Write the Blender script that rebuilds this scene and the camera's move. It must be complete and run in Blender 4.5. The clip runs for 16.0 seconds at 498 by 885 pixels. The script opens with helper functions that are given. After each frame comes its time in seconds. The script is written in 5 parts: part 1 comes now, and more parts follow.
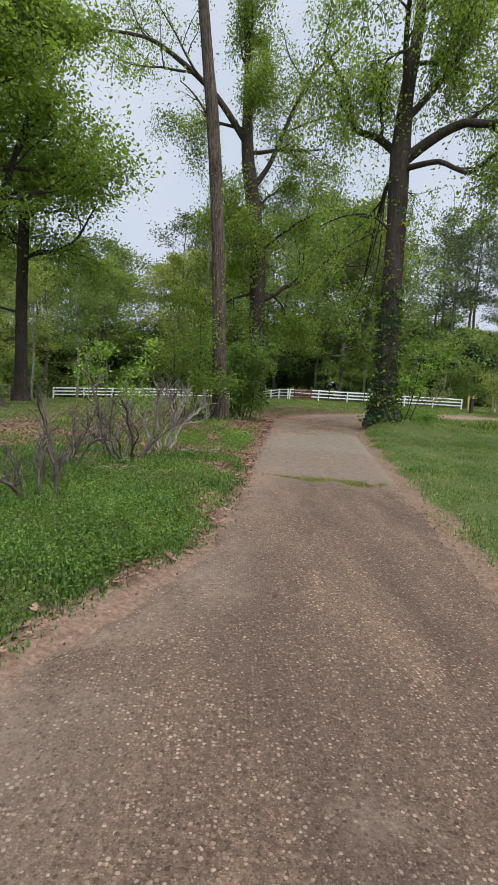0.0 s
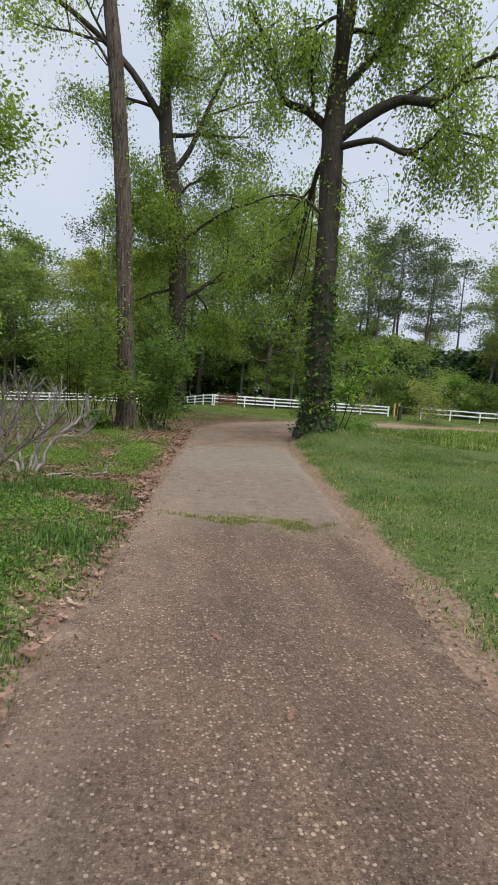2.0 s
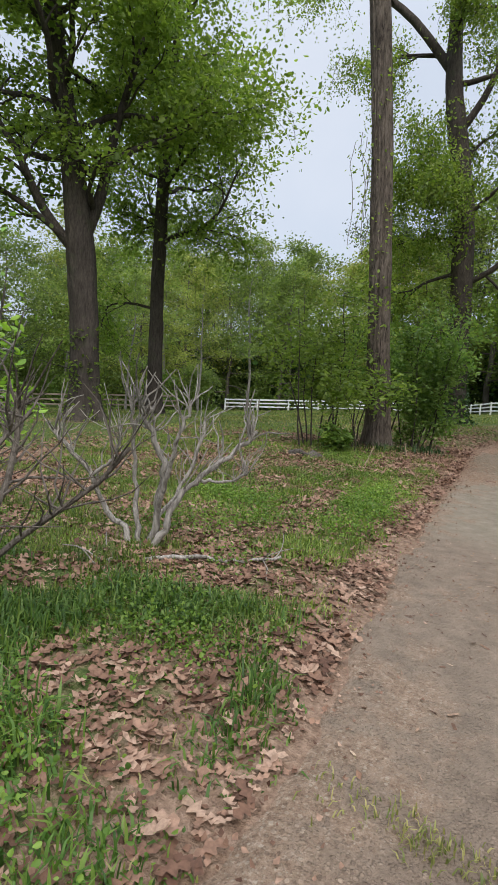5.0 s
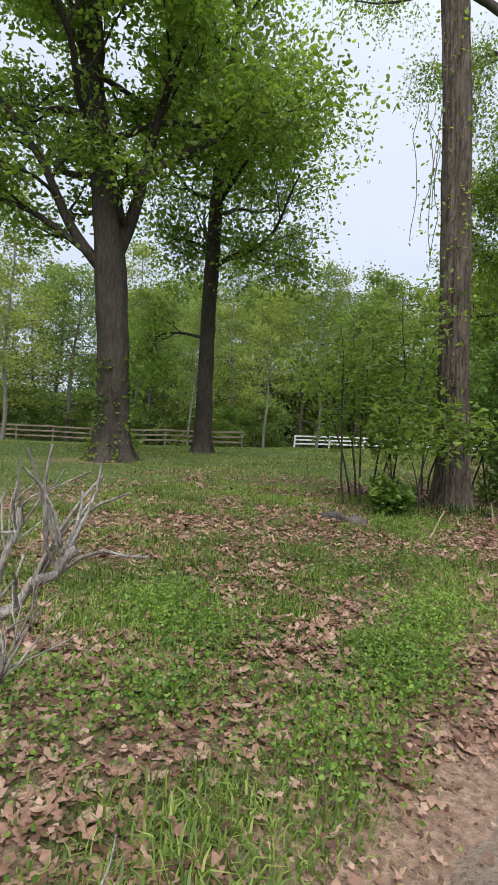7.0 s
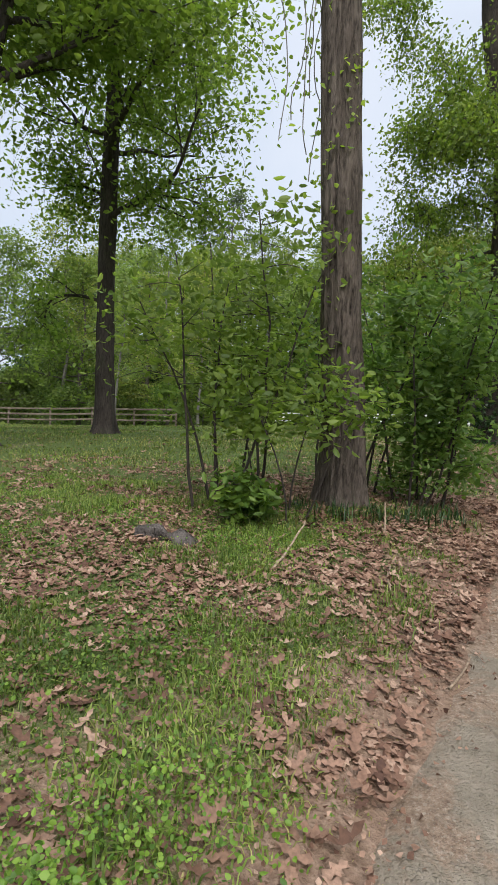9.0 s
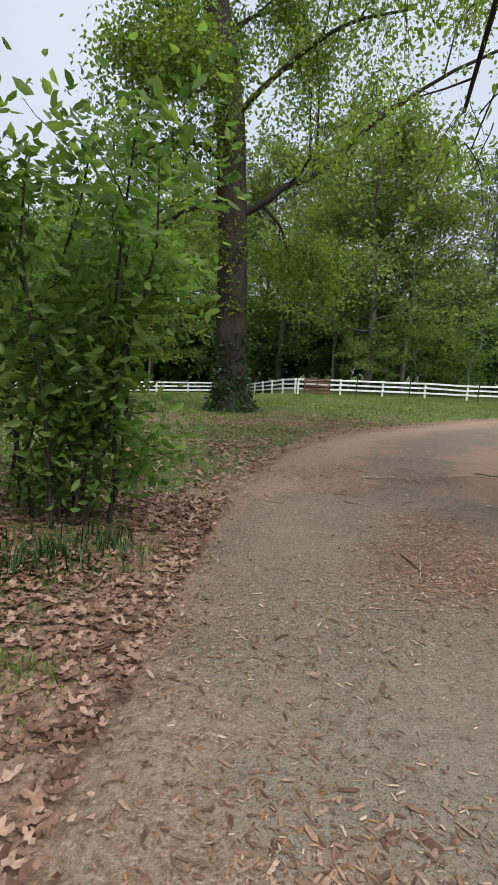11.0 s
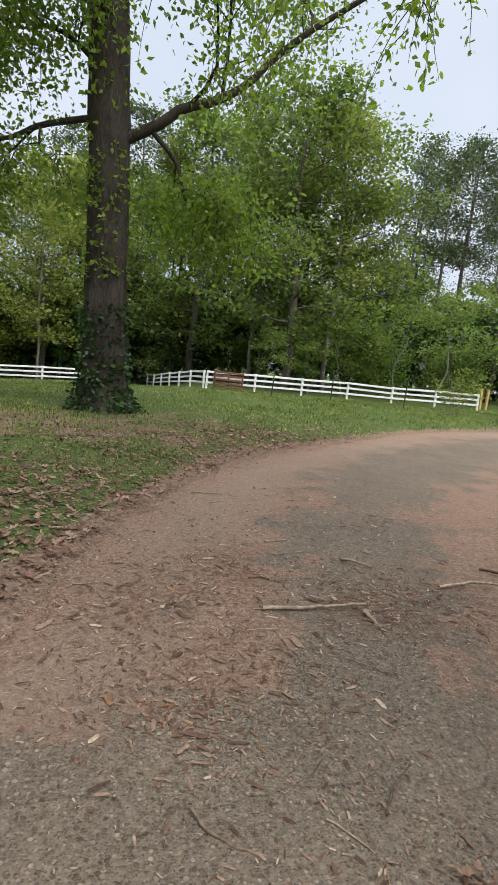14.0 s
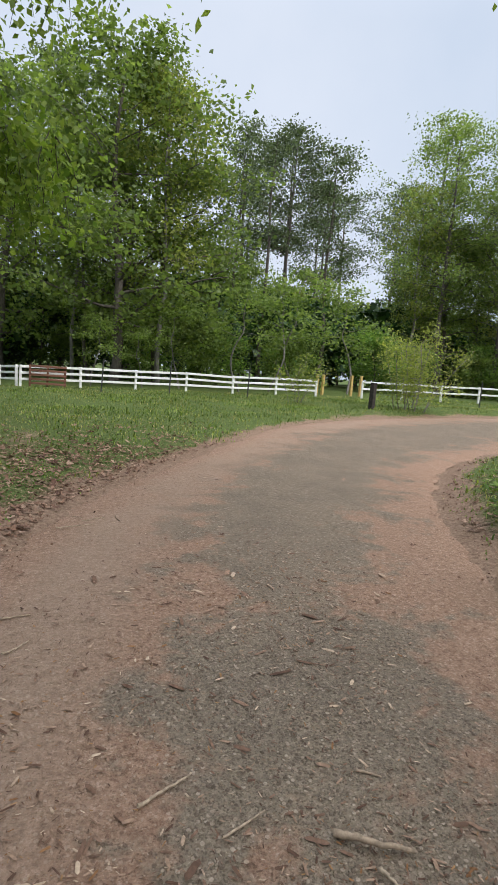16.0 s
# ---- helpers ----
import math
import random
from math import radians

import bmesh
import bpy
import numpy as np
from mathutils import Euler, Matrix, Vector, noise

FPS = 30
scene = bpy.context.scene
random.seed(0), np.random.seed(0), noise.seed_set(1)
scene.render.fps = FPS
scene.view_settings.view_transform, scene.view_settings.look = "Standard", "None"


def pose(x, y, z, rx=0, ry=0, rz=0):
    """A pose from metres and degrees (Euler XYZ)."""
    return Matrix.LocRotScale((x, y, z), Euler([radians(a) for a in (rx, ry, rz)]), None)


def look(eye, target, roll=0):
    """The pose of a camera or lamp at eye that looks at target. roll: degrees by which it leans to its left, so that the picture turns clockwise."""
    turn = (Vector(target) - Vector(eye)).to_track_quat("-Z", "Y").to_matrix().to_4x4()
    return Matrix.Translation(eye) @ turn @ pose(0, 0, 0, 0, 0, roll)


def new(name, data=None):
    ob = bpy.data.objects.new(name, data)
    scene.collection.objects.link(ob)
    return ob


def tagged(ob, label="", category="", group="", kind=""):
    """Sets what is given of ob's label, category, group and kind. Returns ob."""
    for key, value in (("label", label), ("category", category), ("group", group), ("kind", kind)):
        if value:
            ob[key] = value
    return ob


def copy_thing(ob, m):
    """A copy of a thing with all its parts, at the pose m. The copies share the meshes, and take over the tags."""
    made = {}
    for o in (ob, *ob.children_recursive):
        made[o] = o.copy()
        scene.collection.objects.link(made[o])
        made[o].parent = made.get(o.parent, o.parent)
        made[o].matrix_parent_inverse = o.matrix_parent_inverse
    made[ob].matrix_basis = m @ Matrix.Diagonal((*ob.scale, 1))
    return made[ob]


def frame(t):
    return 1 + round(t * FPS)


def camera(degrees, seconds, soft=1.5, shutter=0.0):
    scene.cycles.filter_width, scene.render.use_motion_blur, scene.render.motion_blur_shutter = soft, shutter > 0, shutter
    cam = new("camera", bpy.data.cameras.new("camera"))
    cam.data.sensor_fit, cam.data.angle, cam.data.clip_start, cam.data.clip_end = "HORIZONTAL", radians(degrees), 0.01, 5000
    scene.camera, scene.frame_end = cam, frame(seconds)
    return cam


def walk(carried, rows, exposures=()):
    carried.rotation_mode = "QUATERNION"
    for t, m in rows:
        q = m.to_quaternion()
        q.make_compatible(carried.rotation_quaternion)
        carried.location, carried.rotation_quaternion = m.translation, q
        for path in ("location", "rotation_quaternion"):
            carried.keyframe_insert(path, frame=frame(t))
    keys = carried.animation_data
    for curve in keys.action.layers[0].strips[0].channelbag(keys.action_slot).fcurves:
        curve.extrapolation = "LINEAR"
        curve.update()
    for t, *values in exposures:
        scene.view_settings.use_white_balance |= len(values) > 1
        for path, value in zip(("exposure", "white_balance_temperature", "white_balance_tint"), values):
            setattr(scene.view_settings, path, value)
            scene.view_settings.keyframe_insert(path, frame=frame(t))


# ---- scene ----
cam = camera(49.0, 16.0)
PATH = [
    (0, (0.507, 1.031, 1.442), (0.577, 3.017, 1.215), 4.7),
    (0.5, (0.633, 1.687, 1.434), (0.792, 3.669, 1.215), 5.4),
    (1, (0.785, 2.318, 1.41), (1.052, 4.291, 1.215), 5.9),
    (1.5, (0.887, 2.939, 1.386), (1.245, 4.899, 1.218), 5.7),
    (2, (0.965, 3.574, 1.372), (1.297, 5.538, 1.191), 5.3),
    (2.5, (1.006, 4.267, 1.361), (1.209, 6.246, 1.156), 4.2),
    (3, (1.056, 4.938, 1.352), (1.012, 6.926, 1.134), 3.8),
    (3.5, (1.1, 5.611, 1.365), (0.809, 7.577, 1.14), 3.2),
    (4, (1.199, 6.273, 1.36), (0.767, 8.212, 1.125), 3.5),
    (4.5, (1.24, 6.976, 1.342), (0.693, 8.881, 1.068), 3.4),
    (5, (1.263, 7.68, 1.331), (0.615, 9.557, 1.093), 4.5),
    (5.2, (1.275, 7.955, 1.366), (0.601, 9.826, 1.152), 4.8),
    (7.3, (1.17, 10.673, 1.394), (0.21, 12.422, 1.263), 4.3),
    (7.5, (1.194, 10.93, 1.372), (0.221, 12.672, 1.235), 4.1),
    (8, (1.309, 11.612, 1.397), (0.312, 13.338, 1.231), 3.8),
    (8.5, (1.408, 12.253, 1.401), (0.469, 14.009, 1.212), 3.6),
    (9, (1.547, 12.932, 1.401), (0.749, 14.754, 1.193), 3.9),
    (9.4, (1.601, 13.423, 1.371), (0.99, 15.317, 1.168), 4.3),
    (9.5, (1.607, 13.561, 1.364), (1.039, 15.466, 1.148), 4.5),
    (9.8, (1.663, 13.989, 1.373), (1.214, 15.924, 1.142), 4.2),
    (10, (1.696, 14.209, 1.348), (1.325, 16.158, 1.096), 4.2),
    (10.2, (1.747, 14.446, 1.355), (1.448, 16.407, 1.099), 3.9),
    (12.3, (2.748, 17.523, 1.371), (3.167, 19.458, 1.092), 5.5),
    (12.5, (2.782, 17.766, 1.359), (3.21, 19.699, 1.081), 5.7),
    (13, (2.905, 18.443, 1.354), (3.31, 20.385, 1.096), 6.0),
    (13.5, (2.992, 19.111, 1.365), (3.358, 21.06, 1.107), 6.2),
    (14, (3.072, 19.801, 1.37), (3.403, 21.755, 1.099), 6.4),
    (14.5, (3.167, 20.468, 1.381), (3.572, 22.412, 1.142), 6.4),
    (15, (3.284, 21.107, 1.408), (3.845, 23.012, 1.174), 5.5),
    (15.5, (3.417, 21.728, 1.417), (4.149, 23.573, 1.169), 4.8),
    (16, (3.493, 22.364, 1.415), (4.396, 24.131, 1.161), 4.5),
]
walk(cam, [(t, look(eye, goal, roll)) for t, eye, goal, roll in PATH], exposures=((0, 0.4), (3.5, 0.42), (5, 0.48), (7.5, 0.66), (8.5, 0.64), (9.8, 0.54), (12.5, 0.5), (13.5, 0.56), (14.8, 0.62), (16, 0.56)))

# ---- sky and light: a bright overcast afternoon ----
world = bpy.data.worlds.new("world")
scene.world = world
world.use_nodes = True
wt = world.node_tree
wt.nodes.clear()
SUN_UP, SUN_TURN = radians(52), radians(150)
sky = wt.nodes.new("ShaderNodeTexSky")
sky.sky_type = "NISHITA"
sky.sun_disc = False
sky.sun_elevation, sky.sun_rotation = SUN_UP, SUN_TURN
sky.dust_density = 4.0
dim = wt.nodes.new("ShaderNodeMix")
dim.data_type = "RGBA"
dim.blend_type = "MULTIPLY"
dim.inputs[0].default_value = 1.0
wt.links.new(sky.outputs[0], dim.inputs[6])
dim.inputs[7].default_value = (0.1, 0.1, 0.1, 1)
wc = wt.nodes.new("ShaderNodeTexCoord")
cloud = wt.nodes.new("ShaderNodeTexNoise")
cloud.inputs["Scale"].default_value = 2.2
cloud.inputs["Detail"].default_value = 5.0
wt.links.new(wc.outputs["Generated"], cloud.inputs["Vector"])
veil = wt.nodes.new("ShaderNodeValToRGB")
veil.color_ramp.elements[0].position, veil.color_ramp.elements[0].color = 0.3, (0.45, 0.515, 0.62, 1)
veil.color_ramp.elements[1].position, veil.color_ramp.elements[1].color = 0.72, (0.57, 0.61, 0.69, 1)
wt.links.new(cloud.outputs["Fac"], veil.inputs[0])
cover = wt.nodes.new("ShaderNodeMix")
cover.data_type = "RGBA"
cover.inputs[0].default_value = 0.9
wt.links.new(dim.outputs[2], cover.inputs[6])
wt.links.new(veil.outputs[0], cover.inputs[7])
bg = wt.nodes.new("ShaderNodeBackground")
bg.inputs["Strength"].default_value = 1.0
# an overcast sky is brightest overhead
part_z = wt.nodes.new("ShaderNodeSeparateXYZ")
wt.links.new(wc.outputs["Generated"], part_z.inputs[0])
lift = wt.nodes.new("ShaderNodeMapRange")
lift.interpolation_type = "SMOOTHSTEP"
for slot, v in zip(lift.inputs[1:5], (0.5, 1.0, 1.0, 3.3)):
    slot.default_value = v
wt.links.new(part_z.outputs[2], lift.inputs[0])
overhead = wt.nodes.new("ShaderNodeMix")
overhead.data_type, overhead.blend_type = "RGBA", "MULTIPLY"
overhead.inputs[0].default_value = 1.0
wt.links.new(cover.outputs[2], overhead.inputs[6])
wt.links.new(lift.outputs[0], overhead.inputs[7])
wt.links.new(overhead.outputs[2], bg.inputs["Color"])
wo = wt.nodes.new("ShaderNodeOutputWorld")
wt.links.new(bg.outputs[0], wo.inputs["Surface"])

sun = new("sun", bpy.data.lights.new("sun", "SUN"))
sun.data.energy = 2.0
sun.data.angle = radians(45)
sun.data.color = (1.0, 0.96, 0.9)
sun.matrix_world = look((0, 0, 50), (0 - 50 * math.cos(SUN_UP) * math.sin(SUN_TURN), 0 - 50 * math.cos(SUN_UP) * math.cos(SUN_TURN), 50 - 50 * math.sin(SUN_UP)))


# ---- materials ----
class Nodes:
    """A short way to write a node material."""

    def __init__(self, name):
        self.mat = bpy.data.materials.new(name)
        self.mat.use_nodes = True
        self.t = self.mat.node_tree
        self.t.nodes.clear()
        self.out = self.t.nodes.new("ShaderNodeOutputMaterial")

    def put(self, slot, value):
        if isinstance(value, bpy.types.NodeSocket):
            self.t.links.new(value, slot)
        elif isinstance(value, tuple) and len(value) == 3 and slot.type == "RGBA":
            slot.default_value = (*value, 1)
        else:
            slot.default_value = value

    def where(self):
        return self.t.nodes.new("ShaderNodeTexCoord").outputs["Object"]

    def noise(self, vec, scale, detail=4.0, rough=0.55, warp=0.0):
        n = self.t.nodes.new("ShaderNodeTexNoise")
        self.put(n.inputs["Vector"], vec)
        n.inputs["Scale"].default_value, n.inputs["Detail"].default_value = scale, detail
        n.inputs["Roughness"].default_value, n.inputs["Distortion"].default_value = rough, warp
        return n.outputs["Fac"]

    def cells(self, vec, scale, what="Distance", feature="F1"):
        n = self.t.nodes.new("ShaderNodeTexVoronoi")
        n.feature = feature
        self.put(n.inputs["Vector"], vec)
        n.inputs["Scale"].default_value = scale
        return n.outputs[what]

    def stretch(self, vec, x, y, z):
        n = self.t.nodes.new("ShaderNodeMapping")
        self.put(n.inputs["Vector"], vec)
        n.inputs["Scale"].default_value = (x, y, z)
        return n.outputs[0]

    def axis(self, vec, which):
        n = self.t.nodes.new("ShaderNodeSeparateXYZ")
        self.put(n.inputs[0], vec)
        return n.outputs[which]

    def math(self, op, a, b=0.0, c=0.0):
        n = self.t.nodes.new("ShaderNodeMath")
        n.operation = op
        for slot, v in zip(n.inputs, (a, b, c)):
            self.put(slot, v)
        return n.outputs[0]

    def step(self, v, low, high, to_low=0.0, to_high=1.0):
        n = self.t.nodes.new("ShaderNodeMapRange")
        n.interpolation_type = "SMOOTHSTEP"
        for slot, x in zip(n.inputs, (v, low, high, to_low, to_high)):
            self.put(slot, x)
        return n.outputs[0]

    def mix(self, fac, a, b, kind="MIX"):
        n = self.t.nodes.new("ShaderNodeMix")
        n.data_type, n.blend_type = "RGBA", kind
        self.put(n.inputs[0], fac), self.put(n.inputs[6], a), self.put(n.inputs[7], b)
        return n.outputs[2]

    def ramp(self, fac, *stops):
        n = self.t.nodes.new("ShaderNodeValToRGB")
        while len(n.color_ramp.elements) < len(stops):
            n.color_ramp.elements.new(0.5)
        for e, (at, col) in zip(n.color_ramp.elements, stops):
            e.position, e.color = at, (*col, 1)
        self.put(n.inputs[0], fac)
        return n.outputs[0]

    def island(self):
        return self.t.nodes.new("ShaderNodeNewGeometry").outputs["Random Per Island"]

    def own(self):
        return self.t.nodes.new("ShaderNodeObjectInfo").outputs["Random"]

    def bump(self, height, strength, distance):
        n = self.t.nodes.new("ShaderNodeBump")
        n.inputs["Strength"].default_value, n.inputs["Distance"].default_value = strength, distance
        self.put(n.inputs["Height"], height)
        return n.outputs[0]

    def shade(self, colour, rough=0.8, normal=None, metal=0.0, gloss=0.3):
        n = self.t.nodes.new("ShaderNodeBsdfPrincipled")
        self.put(n.inputs["Base Color"], colour), self.put(n.inputs["Roughness"], rough)
        n.inputs["Metallic"].default_value, n.inputs["Specular IOR Level"].default_value = metal, gloss
        if normal is not None:
            self.put(n.inputs["Normal"], normal)
        self.t.links.new(n.outputs[0], self.out.inputs["Surface"])
        self.surface = n.outputs[0]
        return self.mat

    def glow_in(self, colour, share):
        """Light shining through thin leaves."""
        n = self.t.nodes.new("ShaderNodeBsdfTranslucent")
        self.put(n.inputs["Color"], colour)
        m = self.t.nodes.new("ShaderNodeMixShader")
        m.inputs[0].default_value = share
        self.t.links.new(self.surface, m.inputs[1]), self.t.links.new(n.outputs[0], m.inputs[2])
        self.t.links.new(m.outputs[0], self.out.inputs["Surface"])
        return self.mat


def leaf_material(name, dark, mid, light, share=0.4, rough=0.5):
    n = Nodes(name)
    r = n.island()
    patch = n.noise(n.where(), 0.55, 2.0)
    col = n.ramp(r, (0.0, dark), (0.5, mid), (1.0, light))
    tone = n.step(patch, 0.35, 0.68, 0.78, 1.2)
    col = n.mix(1.0, col, tone, "MULTIPLY")
    own = n.step(n.own(), 0.0, 1.0, 0.85, 1.15)
    col = n.mix(1.0, col, own, "MULTIPLY")
    n.shade(col, rough, gloss=0.35)
    return n.glow_in(n.mix(1.0, col, (1.25, 1.3, 0.7), "MULTIPLY"), share)


LEAF_OAK = leaf_material("leaf_mid_green", (0.115, 0.185, 0.034), (0.19, 0.275, 0.054), (0.27, 0.355, 0.08), 0.6)
LEAF_FRESH = leaf_material("leaf_yellow_green", (0.12, 0.20, 0.03), (0.20, 0.29, 0.045), (0.31, 0.385, 0.085), 0.55)
LEAF_DARK = leaf_material("leaf_dark_glossy", (0.085, 0.155, 0.036), (0.15, 0.25, 0.058), (0.23, 0.33, 0.085), 0.58, 0.45)
# ivy's own dark green; on the thicket it stands in for woodland shade
LEAF_IVY_AND_SHADE = leaf_material("leaf_ivy_and_shade", (0.016, 0.045, 0.012), (0.03, 0.075, 0.016), (0.06, 0.12, 0.025), 0.2, 0.45)
LEAF_WOOD = leaf_material("leaf_far_green", (0.11, 0.165, 0.045), (0.17, 0.235, 0.068), (0.235, 0.3, 0.09), 0.58)
LEAF_OLIVE = leaf_material("leaf_far_olive", (0.16, 0.20, 0.045), (0.25, 0.29, 0.075), (0.34, 0.36, 0.11), 0.55)
NEEDLE = leaf_material("pine_needles", (0.06, 0.085, 0.045), (0.10, 0.135, 0.07), (0.15, 0.19, 0.10), 0.4, 0.6)
LEAF_BRIGHT = leaf_material("leaf_new_bright", (0.10, 0.21, 0.02), (0.17, 0.30, 0.03), (0.26, 0.40, 0.06))
WEED = leaf_material("weed_leaves", (0.055, 0.115, 0.018), (0.115, 0.2, 0.027), (0.2, 0.3, 0.047), 0.4)
GRASS = leaf_material("grass_blades", (0.055, 0.095, 0.018), (0.125, 0.185, 0.036), (0.25, 0.295, 0.075), 0.45)
GRASS_LUSH = leaf_material("lush_grass_blades", (0.032, 0.075, 0.014), (0.075, 0.148, 0.026), (0.165, 0.24, 0.05), 0.4)
GRASS_DRY = leaf_material("grass_yellowing", (0.105, 0.135, 0.032), (0.205, 0.215, 0.06), (0.36, 0.31, 0.13), 0.35)


def bark_material(name, dark, light, green=0.0):
    n = Nodes(name)
    p = n.where()
    ridge = n.noise(n.stretch(p, 17, 17, 3.4), 1.0, 5.0, 0.65, 0.9)
    fine = n.noise(n.stretch(p, 70, 70, 14), 1.0, 3.0, 0.6)
    big = n.noise(p, 0.9, 3.0)
    col = n.ramp(ridge, (0.32, dark), (0.68, light))
    col = n.mix(n.step(fine, 0.35, 0.75, 0.0, 0.35), col, tuple(c * 1.35 for c in light))
    col = n.mix(1.0, col, n.step(big, 0.3, 0.7, 0.8, 1.2), "MULTIPLY")
    if green:
        col = n.mix(n.step(n.noise(p, 2.3, 3.0), 0.55, 0.72, 0.0, green), col, (0.06, 0.075, 0.035))
    h = n.math("ADD", ridge, n.math("MULTIPLY", fine, 0.35))
    return n.shade(col, 0.92, n.bump(h, 1.0, 0.05), gloss=0.12)


BARK_GREY = bark_material("bark_grey_brown", (0.016, 0.012, 0.01), (0.15, 0.122, 0.1))
BARK_DARK = bark_material("bark_dark", (0.028, 0.023, 0.02), (0.085, 0.07, 0.06), 0.35)
BARK_FAR = bark_material("bark_far", (0.06, 0.05, 0.045), (0.15, 0.13, 0.115))
BARK_PALE = bark_material("bark_pale", (0.11, 0.1, 0.09), (0.27, 0.25, 0.225))
DEADWOOD_DARK = bark_material("dead_brown_stems", (0.05, 0.041, 0.034), (0.2, 0.17, 0.142))
DEADWOOD = bark_material("dead_grey_stems", (0.1, 0.087, 0.075), (0.4, 0.365, 0.325))


def stick_material():
    n = Nodes("fallen_wood")
    p = n.where()
    g = n.noise(n.stretch(p, 40, 40, 40), 1.0, 4.0)
    base = n.ramp(n.own(), (0.0, (0.10, 0.07, 0.05)), (0.5, (0.22, 0.16, 0.11)), (1.0, (0.36, 0.28, 0.2)))
    col = n.mix(1.0, base, n.step(g, 0.3, 0.7, 0.65, 1.3), "MULTIPLY")
    return n.shade(col, 0.9, n.bump(g, 0.5, 0.004), gloss=0.15)


FALLEN = stick_material()


def litter_material(name, stops, rough=0.75):
    n = Nodes(name)
    col = n.ramp(n.island(), *stops)
    f = n.noise(n.where(), 60, 3.0)
    n.shade(n.mix(1.0, col, n.step(f, 0.3, 0.7, 0.75, 1.2), "MULTIPLY"), rough, gloss=0.25)
    return n.glow_in(col, 0.12)


DRY_LEAF = litter_material("dry_oak_leaves", ((0.0, (0.08, 0.04, 0.026)), (0.3, (0.17, 0.093, 0.06)), (0.75, (0.275, 0.165, 0.112)), (1.0, (0.37, 0.25, 0.178))))
CHIP = litter_material("wood_chips", ((0.0, (0.08, 0.042, 0.027)), (0.5, (0.19, 0.113, 0.075)), (0.88, (0.31, 0.205, 0.14)), (1.0, (0.47, 0.36, 0.255))), 0.85)
STRAW = litter_material("rotten_orange_wood", ((0.0, (0.15, 0.07, 0.03)), (0.5, (0.24, 0.12, 0.052)), (1.0, (0.33, 0.19, 0.09))), 0.9)


def paint_material():
    n = Nodes("weathered_white_paint")
    p = n.where()
    streak = n.noise(n.stretch(p, 1.2, 8, 8), 1.0, 5.0)
    dirt = n.noise(p, 1.7, 4.0)
    col = n.mix(n.step(streak, 0.52, 0.75, 0.0, 0.45), (0.78, 0.78, 0.76), (0.42, 0.41, 0.37))
    col = n.mix(n.step(dirt, 0.5, 0.75, 0.0, 0.35), col, (0.3, 0.32, 0.25))
    return n.shade(col, 0.65, n.bump(streak, 0.3, 0.004))


def board_material(name, dark, light):
    n = Nodes(name)
    p = n.where()
    g = n.noise(n.stretch(p, 2, 14, 14), 1.0, 5.0)
    return n.shade(n.mix(n.step(g, 0.3, 0.7), dark, light), 0.88, n.bump(g, 0.4, 0.004), gloss=0.2)


WHITE = paint_material()
BROWN_WOOD = board_material("grey_brown_boards", (0.13, 0.10, 0.075), (0.27, 0.22, 0.17))
NEW_WOOD = board_material("yellow_new_posts", (0.40, 0.26, 0.09), (0.62, 0.44, 0.18))
DARK_WOOD = board_material("dark_old_post", (0.02, 0.018, 0.016), (0.06, 0.05, 0.045))
RUST = board_material("rusty_red_metal", (0.10, 0.045, 0.03), (0.24, 0.12, 0.085))
STEEL = board_material("dark_steel_stake", (0.03, 0.032, 0.03), (0.08, 0.08, 0.075))


def ground_material():
    n = Nodes("ground_soil_and_turf")
    p = n.where()
    big, mid, fine = n.noise(p, 0.16, 3.0), n.noise(p, 1.1, 5.0, 0.65), n.noise(p, 24, 4.0, 0.7)
    turf = n.ramp(fine, (0.25, (0.03, 0.045, 0.014)), (0.5, (0.075, 0.105, 0.03)), (0.62, (0.12, 0.15, 0.045)), (0.8, (0.19, 0.19, 0.08)))
    soil = n.ramp(fine, (0.25, (0.11, 0.07, 0.048)), (0.5, (0.21, 0.14, 0.098)), (0.7, (0.31, 0.215, 0.155)))
    worn = n.t.nodes.new("ShaderNodeAttribute")
    worn.attribute_name = "worn"
    bias = n.math("MULTIPLY", worn.outputs["Fac"], 0.42)
    grain = n.math("ADD", n.math("MULTIPLY", big, 0.35), n.math("MULTIPLY", mid, 0.45))
    grain = n.math("ADD", grain, n.math("MULTIPLY", fine, 0.2))
    bare = n.step(n.math("ADD", grain, bias), 0.58, 0.70)
    col = n.mix(bare, turf, soil)
    return n.shade(col, 0.95, n.bump(n.math("ADD", fine, mid), 0.8, 0.05), gloss=0.1)


